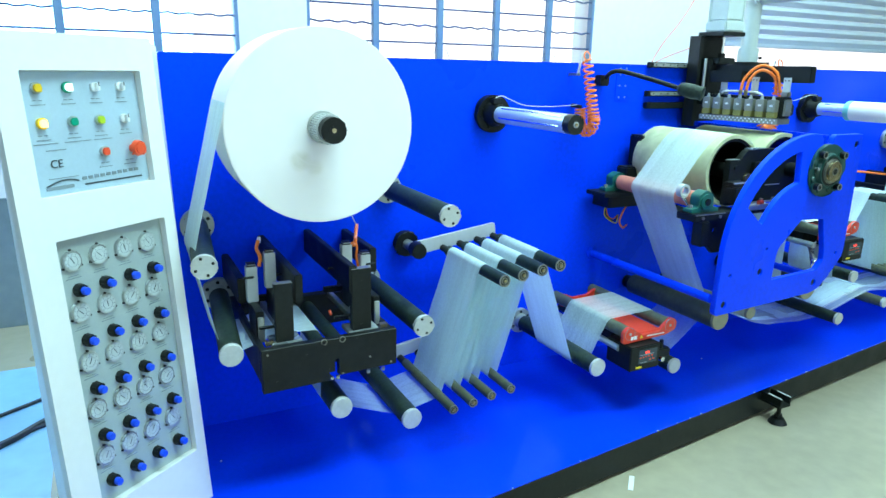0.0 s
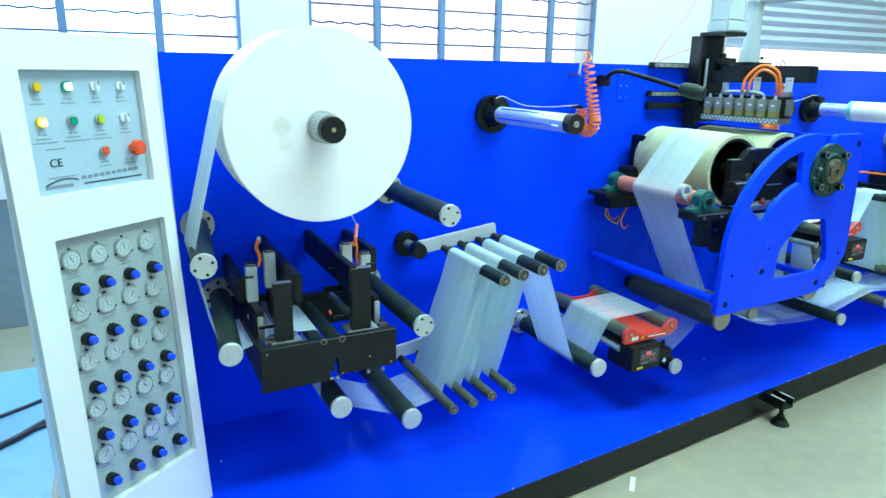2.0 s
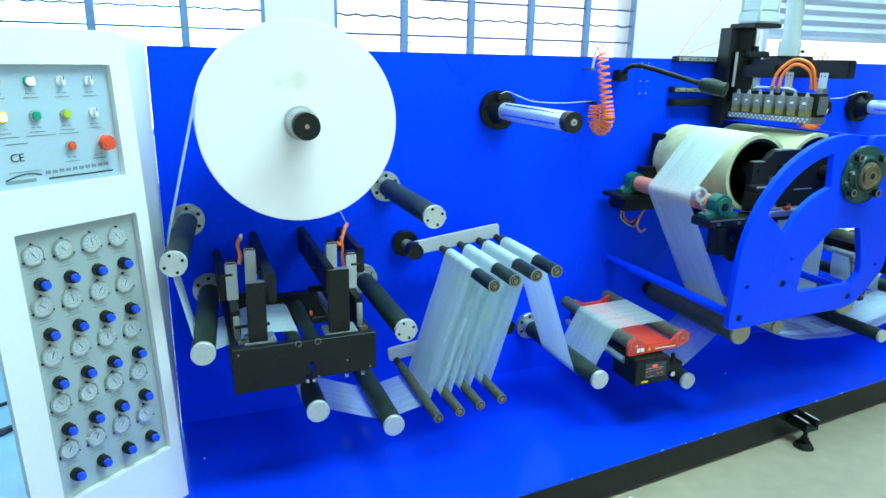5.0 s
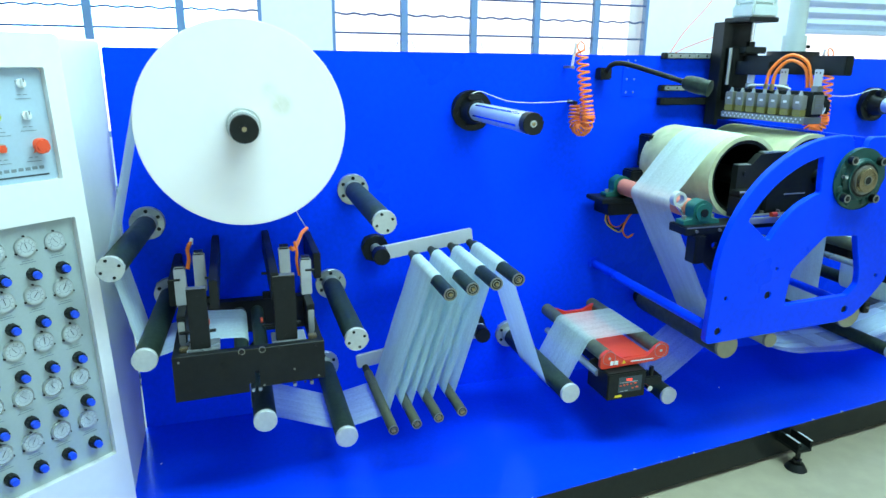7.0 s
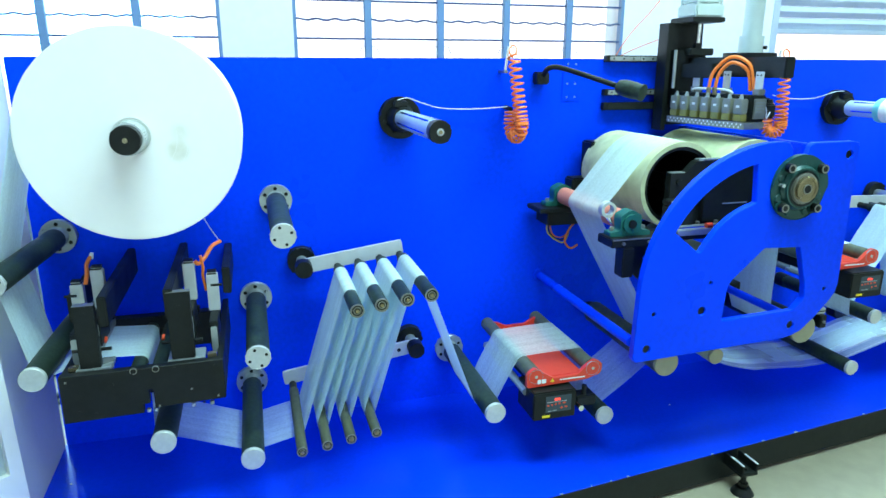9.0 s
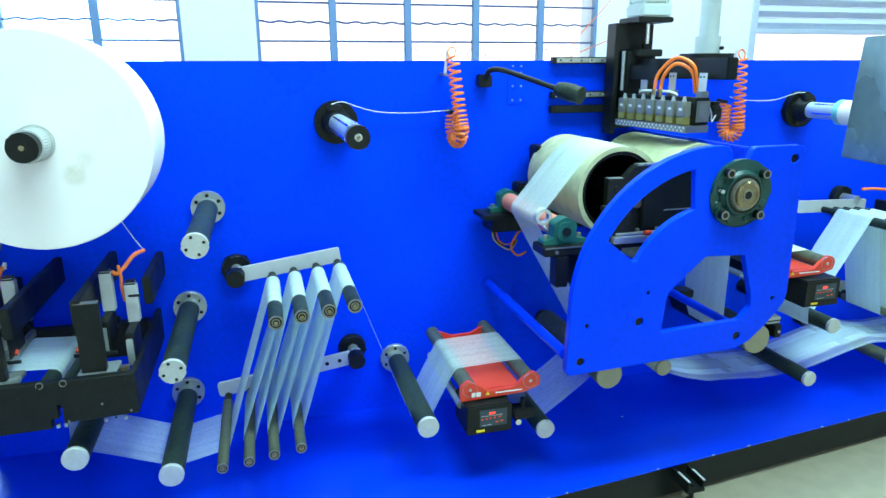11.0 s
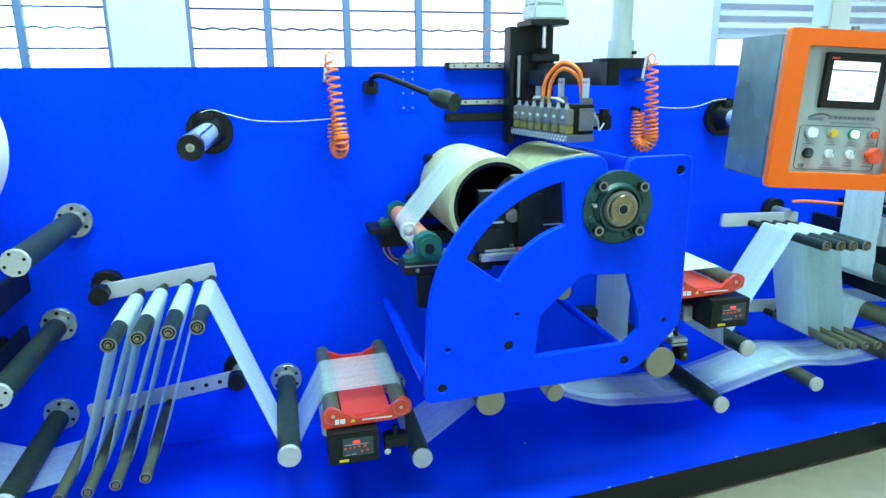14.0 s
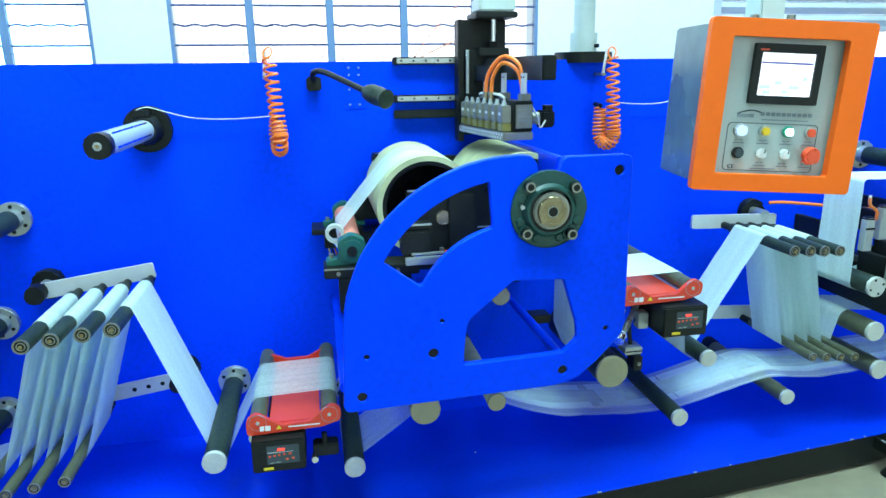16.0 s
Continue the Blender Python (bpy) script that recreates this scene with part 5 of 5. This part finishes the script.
# ---- web guides ----
def web_guide(dx, dz, dy=0.0, bdx=0.0):
    t = thing("web_guide", (1.25 + dx, -0.3, 0.32 + dz), "red web guide with two olive rollers and a black control box", "web guide", "web guides")

    def P(x, y, z):
        return (x + dx, y + dy, z + dz)
    for x, z in ((1.15, 0.466), (1.353, 0.472)):
        r = part("guide_roller", rod(P(x, -0.085, z), P(x, -0.555, z), 0.0245, seg=32, bevel=0.001), OLIVE, t)
        part("roller_cap", rod(P(x, -0.5725, z), P(x, -0.576, z), 0.0055, seg=12, bevel=0.001), STEEL, r)
    front = [(1.118, 0.428, 0.01), (1.118, 0.475, 0.02), (1.145, 0.497, 0.02), (1.178, 0.475, 0.02), (1.215, 0.452, 0.02), (1.30, 0.456, 0.02), (1.335, 0.487, 0.02), (1.36, 0.503, 0.02), (1.388, 0.487, 0.02), (1.384, 0.45, 0.02), (1.33, 0.435, 0.01)]
    back = [(1.15, 0.43, 0.01), (1.15, 0.489, 0.01), (1.178, 0.483, 0.02), (1.215, 0.466, 0.03), (1.29, 0.468, 0.03), (1.325, 0.487, 0.02), (1.352, 0.494, 0.01), (1.35, 0.435, 0.01)]
    for y0, y1, prof in ((-0.572, -0.557, front), (-0.135, -0.12, back)):
        bm = plate(fillet([(x + dx, z + dz, r) for x, z, r in prof], 4), y0 + dy, y1 + dy, bevel=0.0015)
        ch = part("cheek", bm, RED, t, "red enamelled cheek")
        if y0 < -0.5:
            part("arrow_bar", box(1.235 + dx, 1.325 + dx, y0 + dy - 0.0012, y0 + dy - 0.0002, 0.4435 + dz, 0.4475 + dz), LABELW, ch)
            part("mark_bar", bars([(1.155 + dx, 0.447 + dz, 0.012), (1.170 + dx, 0.447 + dz, 0.015)], Matrix.Translation((0, y0 + dy - 0.0003, 0)), 0.015), LABELW, ch)
            # thin pale ring paints the highlight along the cheek's rounded edge
            for rx, rz in ((1.15, 0.466), (1.353, 0.472)):
                part("bright_rim", ring(rx + dx, rz + dz, y0 + dy - 0.0008, y0 + dy + 0.004, 0.0235, 0.0245, 28), CHIP_GLINT, ch)
            part("warning_mark", plate([(1.20 + dx, 0.441 + dz), (1.216 + dx, 0.441 + dz), (1.208 + dx, 0.454 + dz)], y0 + dy - 0.0012, y0 + dy - 0.0002), LABELY, ch)
    part("tray", box(1.18 + dx, 1.325 + dx, -0.556 + dy, -0.136 + dy, 0.436 + dz, 0.455 + dz, 0.002), RED, t, "red enamelled tray")
    part("pivot_base", box(1.17 + dx, 1.30 + dx, -0.45 + dy, -0.16 + dy, 0.385 + dz, 0.4355 + dz, 0.003), BLACK, t)
    part("lower_tube", rod(P(1.13, -0.14, 0.40), P(1.13, -0.54, 0.40), 0.013, seg=20), STEEL, t)
    part("support_bar", rod((1.25 + dx, -0.001, 0.375 + dz), P(1.25, -0.45, 0.375), 0.02, seg=20), BLACK, t)
    bx = part("control_box", box(1.13 + dx + bdx, 1.279 + dx + bdx, -0.607 + dy, -0.47 + dy, 0.325 + dz, 0.424 + dz, 0.004), BLACK, t, "black control box with red digits")
    M = Matrix.Translation((1.13 + dx + bdx, -0.6075 + dy, 0.325 + dz))
    part("membrane", box(1.13 + dx + bdx + 0.042, 1.13 + dx + bdx + 0.132, -0.6082 + dy, -0.6068 + dy, 0.351 + dz, 0.408 + dz), INK, bx, "grey keypad membrane")
    part("display", bars([(0.072, 0.0715, 0.020)], M @ Matrix.Translation((0, -0.001, 0)), 0.007), LED, bx)
    part("display_keys", bars([(0.046, 0.052, 0.007), (0.060, 0.053, 0.006), (0.073, 0.054, 0.006), (0.087, 0.055, 0.006), (0.102, 0.056, 0.009), (0.094, 0.039, 0.007), (0.110, 0.041, 0.008)], M @ Matrix.Translation((0, -0.001, 0)), 0.005), REDB, bx)
    part("display_line", bars([(0.046, 0.063, 0.07), (0.05, 0.031, 0.012), (0.066, 0.032, 0.014)], M @ Matrix.Translation((0, -0.001, 0)), 0.0022), SCUFF, bx)
    part("caution_label", bars([(0.03, 0.013, 0.028)], M, 0.008), LABELY, bx)
    if bdx:
        return
    part("clamp", box(1.30 + dx, 1.375 + dx, -0.57 + dy, -0.52 + dy, 0.335 + dz, 0.372 + dz, 0.005), BLACK, t)
    part("clamp_screw", rod(P(1.305, -0.575, 0.345), P(1.305, -0.60, 0.345), 0.010, seg=16), CHROME, t)
    part("sensor_arm", rod(P(1.335, -0.555, 0.365), P(1.335, -0.555, 0.405), 0.008, seg=12), BLACK, t)


web_guide(0, 0)
web_guide(1.158, 0.285, 0.05, 0.112)


def slide_block():
    t = thing("clamp_block", (2.36, -0.4, 0.50), "small steel clamp block with a knurled screw beside the roller", "clamp")
    part("body", box(2.305, 2.365, -0.50, -0.44, 0.535, 0.56, 0.003), STEEL, t)
    part("slot", box(2.306, 2.364, -0.5012, -0.4995, 0.545, 0.549), BLACK, t)
    part("foot", box(2.33, 2.36, -0.515, -0.46, 0.485, 0.534, 0.003), BLACK, t)
    part("foot_screw", yrod(2.345, 0.51, -0.515, -0.521, 0.006, 8), ZINC, t)
    part("cross_rod", rod((2.29, -0.50, 0.61), (2.40, -0.38, 0.67), 0.010, seg=14), STEEL, t)
    part("knurled_screw", rod((2.287, -0.503, 0.608), (2.268, -0.524, 0.598), 0.015, seg=18, bevel=0.002), CHROME, t)
    part("stem", rod((2.335, -0.47, 0.56), (2.335, -0.45, 0.63), 0.007, seg=12), BLACK, t)
    part("bracket", box(2.36, 2.395, -0.47, -0.43, 0.61, 0.665, 0.003), STEEL, t)


slide_block()


# ---- operator terminal ----
def terminal():
    t = thing("operator_terminal", (2.357, -0.945, 1.155), "orange-framed operator terminal with lit touch screen on a grey arm", "control panel")
    M = Matrix.Translation((2.359, -1.038, 1.348)) @ pose(0, 0, 0, 0, 0, -9) @ pose(0, 0, 0, 0, 3, 0) @ Matrix.Scale(0.94, 4) @ Matrix.Translation((-0.006, 0, 0))

    def lp(*a, **k):
        bm = plate(*a, **k)
        bm.transform(M)
        return bm

    def lb(x0, x1, y0, y1, z0, z1, bev=0.0):
        return box(x0, x1, y0, y1, z0, z1, bev, None, M)
    part("housing", lb(-0.172, 0.181, 0.031, 0.235, -0.182, 0.18, 0.004), BOXG, t, "grey steel housing")
    part("front_frame", lp(round_rect(-0.188, 0.190, -0.195, 0.191, 0.010), -0.026, -0.004, [round_rect(-0.136, 0.131, -0.155, 0.152, 0.006)], 0.004), ORANGE, t, "orange enamelled frame")
    part("housing_rim", lp(round_rect(-0.172, 0.181, -0.182, 0.18, 0.004), -0.0035, 0.0305, [round_rect(-0.139, 0.139, -0.158, 0.155, 0.004)]), BOXG, t)
    pn = part("panel", lb(-0.138, 0.138, 0.004, 0.030, -0.157, 0.154), PANELG, t, "grey aluminium panel")
    bz = part("screen_bezel", lp(round_rect(-0.073, 0.086, 0.006, 0.140, 0.004), -0.010, 0.0038, [round_rect(-0.057, 0.069, 0.025, 0.120, 0.002)], 0.002), BLACK, t, "black touch screen bezel")
    part("screen", lb(-0.058, 0.070, -0.004, 0.0036, 0.024, 0.121), SCREEN, bz, "lit pale screen")
    part("screen_band", lb(-0.053, 0.065, -0.0050, -0.0042, 0.096, 0.100), NAVY, bz)
    for x, w, z in ((-0.052, 0.026, 0.04), (-0.018, 0.018, 0.05), (0.016, 0.026, 0.04), (0.046, 0.013, 0.06), (-0.043, 0.018, 0.028), (0.0, 0.016, 0.030)):
        part("screen_tile", lb(x, x + w, -0.0048, -0.0042, z, z + 0.009), BLULIT, bz)
    part("lamp_row", lb(-0.064, -0.044, -0.0118, -0.0102, 0.124, 0.128), REDB, bz)
    M2 = M @ Matrix.Translation((0, 0.0038, 0))
    cols, r1, r2 = (-0.077, -0.020, 0.036, 0.089), -0.056, -0.108
    push_button(pn, cols[0], r1, None, BLULIT, r=0.014, m4=M2, lbl="lit pale blue button")
    push_button(pn, cols[1], r1, None, YEL, m4=M2, lbl="yellow button")
    push_button(pn, cols[2], r1, None, WHLIT, ring_m=GRN, m4=M2, lbl="lit button in a green ring")
    push_button(pn, cols[3], r1, None, REDB, m4=M2, lbl="red button")
    push_button(pn, cols[0], r2, None, INK, m4=M2, ring_m=BLACK, lbl="black plug")
    selector(pn, cols[1], r2, M2)
    selector(pn, cols[2], r2, M2)
    e = part("emergency_stop", rod((cols[3], 0, r2), (cols[3], -0.02, r2), 0.011, None, 20, 0, None, M2), REDB, pn, "red mushroom emergency stop")
    part("mushroom", rod((cols[3], -0.018, r2), (cols[3], -0.034, r2), 0.021, 0.018, 28, 0.004, None, M2), REDB, e)
    rs = []
    for z, cc in ((r1, cols), (r2, cols[1:])):
        for c in cc:
            rs += [(c - 0.009, z - 0.022, 0.007), (c + 0.002, z - 0.022, 0.007), (c - 0.014, z - 0.029, 0.028)]
    rs += [(-0.04, r2 - 0.036, 0.06), (-0.03, -0.030, 0.11)]
    tagged(part("caption_print", bars(rs, M2, 0.0024), PRINT, pn), kind="stuff")
    tagged(part("maker_print", bars([(-0.09, -0.022, 0.04)] + [(-0.034 + 0.0125 * k, -0.017, 0.009) for k in range(10)], M2, 0.008), PRINT, pn), kind="stuff")
    sw = [(-0.09 + 0.056 * i / 10, -0.017 + 0.009 * math.sin(i / 10 * 2.6)) for i in range(11)]
    bm = plate(sw + [(x, z - 0.003) for x, z in sw[::-1]], -0.0012, 0.0)
    bm.transform(M2)
    part("maker_swoosh", bm, INK, pn)
    part("mark_lettering", text_mesh("CE", 0.013, M2 @ Matrix.Translation((-0.088, -0.001, -0.141))), INK, pn)
    o = round_rect(-0.108, 0.108, -0.150, -0.038, 0.010)
    i_ = round_rect(-0.1065, 0.1065, -0.1485, -0.0395, 0.009)
    bm = plate(o, -0.0008, 0.0001, [i_])
    bm.transform(M2)
    part("engraved_line", bm, INK, pn)
    # hanger and arm
    br = part("hanger", box(2.327, 2.387, -0.985, -0.925, 1.518, 1.790, 0.004), PIPEG, t, "pale grey square hanger")
    part("hanger_plate", box(2.299, 2.415, -0.995, -0.915, 1.519, 1.528, 0.002), PIPEG, br)
    for x, y in ((2.312, -0.985), (2.402, -0.985)):
        part("hanger_bolt", rod((x, y, 1.528), (x, y, 1.543), 0.009, seg=6), ZINC, br)
    part("arm", pipe([(2.357, -0.955, 1.80), (2.35, 0.03, 1.80)], 0.034, 16), PIPEG, t)
    part("post", rod((2.347, 0.062, 1.49), (2.347, 0.062, 1.80), 0.038, seg=28), PIPEG, t)
    part("post_elbow", box(2.302, 2.392, 0.01, 0.11, 1.765, 1.84, 0.012), PIPEG, t)
    part("post_collar", rod((2.347, 0.062, 1.49), (2.347, 0.062, 1.555), 0.049, seg=28, bevel=0.006), PIPEG, t)
    part("collar_bolt", rod((2.375, 0.018, 1.515), (2.38, 0.006, 1.515), 0.007, seg=8), BLACK, t)
    part("post_base", rod((2.347, 0.062, 1.46), (2.347, 0.062, 1.49), 0.105, seg=40, bevel=0.004), BLACK, t)
    part("post_bracket", box(2.30, 2.40, 0.031, 0.10, 1.30, 1.46, 0.003), BLACK, t)


terminal()


# ---- hoses and wires on the plate ----
def coil_hose(top, main, short, zshort):
    """Hangs from top, turns up again at the foot and ends short, at zshort."""
    t = thing("coiled_air_hose", main, "bright orange coiled air hose looped on the plate", "hose", "coiled hoses")
    T, Mn, S = Vector(top), Vector(main), Vector(short)
    line = []
    for i in range(201):
        f = i / 200
        g = 1 - (1 - f) ** 1.55
        line.append((T.lerp(Mn, g), 0.0195 + 0.004 * f, 13.5 * f))
    c, h = (Mn + S) / 2, (Mn - S) / 2
    for i in range(1, 91):
        a = math.pi * i / 90
        line.append((c + h * math.cos(a) - Vector((0, 0, h.length * 1.15 * math.sin(a))), 0.0215, 13.5 + 8.5 * i / 90))
    up = Vector((S.x, S.y, zshort))
    n3 = max(2.0, (zshort - S.z) / 0.013)
    for i in range(1, 81):
        line.append((S.lerp(up, i / 80), 0.0235 - 0.004 * i / 80, 22 + n3 * i / 80))
    pts, k, N = [], 0.0, line[-1][2]
    ts = [r[2] for r in line]
    side = (Mn - S).normalized().cross(Vector((0, 0, 1))).normalized()
    while k < N:
        j = min(len(line) - 2, max(0, int(np.searchsorted(ts, k)) - 1))
        f = (k - ts[j]) / max(1e-6, ts[j + 1] - ts[j])
        p, r = line[j][0].lerp(line[j + 1][0], f), line[j][1]
        d = (line[j + 1][0] - line[j][0]).normalized()
        u = side.cross(d).normalized()
        a = 2 * math.pi * k
        pts.append(p + r * (math.cos(a) * u + math.sin(a) * side))
        k += 1 / 14
    part("coil", pipe(pts, 0.0043, 6), HOSE, t)
    x, y, z = T
    part("top_loop", pipe(spline([(x, y - 0.012, z), (x + 0.012, y, z + 0.02), (x, y + 0.01, z + 0.035), (x - 0.017, y, z + 0.015), (x - 0.006, y - 0.01, z - 0.01)], 6), 0.003, 6), HOSE, t)
    part("plug", rod((x - 0.02, y + 0.03, z - 0.06), (x - 0.012, y + 0.02, z + 0.03), 0.005, seg=12), LABELW, t, "white plug")
    part("plug_bracket", box(x - 0.024, x - 0.012, y + 0.02, 0.0, z - 0.062, z - 0.052, 0.001), ZINC, t)
    part("wall_fitting", rod((up.x, up.y, zshort + 0.006), (up.x, 0.0, zshort + 0.010), 0.008, seg=14), BLACK, t)


coil_hose((1.229, -0.09, 1.478), (1.250, -0.135, 1.235), (1.236, -0.06, 1.235), 1.282)
coil_hose((2.390, -0.10, 1.473), (2.413, -0.09, 1.205), (2.376, -0.05, 1.205), 1.300)


def wire_thing(name, label, pts, r, m):
    t = thing(name, pts[0], label, "wire")
    part("strand", pipe(spline(pts, 10), r, 8), m, t)


wire_thing("shaft_wire", "thin white wire from the hose to the shaft flange", [(1.23, -0.04, 1.296), (1.1, -0.03, 1.289), (0.98, -0.03, 1.294), (0.90, -0.05, 1.315), (0.845, -0.065, 1.333), (0.81, -0.07, 1.326)], 0.0017, WIRE)
wire_thing("shaft_wire", "thin white wire from the hose to the shaft flange", [(2.40, -0.04, 1.325), (2.50, -0.03, 1.31), (2.62, -0.03, 1.31), (2.70, -0.05, 1.335), (2.74, -0.065, 1.34)], 0.0017, WIRE)
wire_thing("air_line", "thin orange air line rising behind the plate", [(1.70, 0.06, 1.45), (1.78, 0.07, 1.56), (1.90, 0.08, 1.68), (2.02, 0.09, 1.84)], 0.0017, HOSE)
wire_thing("air_line", "thin orange air line rising behind the plate", [(1.70, 0.06, 1.46), (1.78, 0.05, 1.50), (1.88, 0.0, 1.545)], 0.0017, HOSE)
wire_thing("slitter_line", "orange air line over the far slitting unit", [(3.05, -0.12, 0.932), (3.12, -0.13, 0.932), (3.3, -0.14, 0.912), (3.5, -0.14, 0.89)], 0.006, HOSE)


# ---- rolls at the far end ----
core = thing("core_roll", (2.762, -0.3, 1.270), "nearly empty white core with a turquoise band on the shaft", "roll", "non-woven rolls")
part("wound_cloth", ring(2.762, 1.270, -0.235, -0.45, 0.033, 0.047, 48), ROLLM, core)
part("band", ring(2.762, 1.270, -0.236, -0.262, 0.0475, 0.0485, 48), mat("turquoise_label", (0.2, 0.6, 0.58), 0.5), core, "turquoise printed band")
big_roll("material_roll", 3.74, 1.25, 0.20, -0.195, -0.455, "white roll of non-woven cloth at the far end")
idler(3.52, 1.09, -0.52, flanged_end=True)

# ---- floor clutter beyond the cabinet ----
solid("floor_paint_1", box(-6.0, -0.86, -1.6, 1.15, 0.0, 0.004), FLOORB, "scuffed pale blue floor area beside the cabinet", "floor")
solid("trim_1", box(-14, 0.15, 1.784, 1.799, 0.0, 0.72, 0.002), LOWWALL, "grey-blue strip along the foot of the wall", "wall")
for k, (pts, r) in enumerate((([(-1.9, 0.25, 0.012), (-1.3, 0.52, 0.012), (-1.0, 0.70, 0.012), (-0.6, 0.95, 0.012), (0.1, 1.2, 0.012)], 0.008), ([(-1.8, 0.1, 0.014), (-1.1, 0.36, 0.014), (-0.85, 0.56, 0.014), (-0.3, 0.8, 0.014), (0.3, 1.0, 0.014)], 0.014), ([(-1.8, 0.06, 0.010), (-1.15, 0.31, 0.010), (-0.9, 0.50, 0.010), (-0.3, 0.7, 0.010)], 0.009))):
    wire_thing("floor_cable", "black cable lying on the concrete floor", pts, r, CABLE)


tag = thing("paper_tag", (1.012, -0.796, 0.0), "small white strip lying on the concrete floor", "tag")
part("sheet", box(-0.009, 0.009, -0.045, 0.045, 0.0005, 0.002, 0, None, pose(1.005, -0.803, 0, 0, 0, -45)), LABELW, tag)


def bench():
    t = thing("steel_bench", (-2.3, 1.3, 0), "grey steel work bench by the wall", "bench")
    part("top", box(-2.9, -1.62, 1.0, 1.6, 0.72, 0.76, 0.004), SLATM, t)
    for x in (-2.86, -1.68):
        for y in (1.03, 1.55):
            part("leg", box(x, x + 0.04, y, y + 0.04, 0.0, 0.72, 0.003), SLATM, t)
    part("rail", box(-2.82, -1.68, 1.04, 1.06, 0.2, 0.24, 0.002), SLATM, t)


bench()


# ---- what moves ----
def motions():
    turns = [(0.0, -127), (0.2, -60), (1.2, 277), (2.2, 603), (2.5, 703), (3.5, 1029), (5.8, 1797), (6.0, 1863), (6.5, 2032), (7.0, 2188), (7.5, 2368), (8.0, 2530), (8.5, 2686), (11.0, 3554), (16.0, 5279)]
    rows, t = [], 0.0
    while t < 16.001:
        a = float(np.interp(t, [r[0] for r in turns], [r[1] for r in turns]))
        rows.append((round(t, 3), pose(ROLL_X, 0, ROLL_Z, 0, -(a + 38), 0)))
        t += 0.2
    walk(roll, rows)


motions()
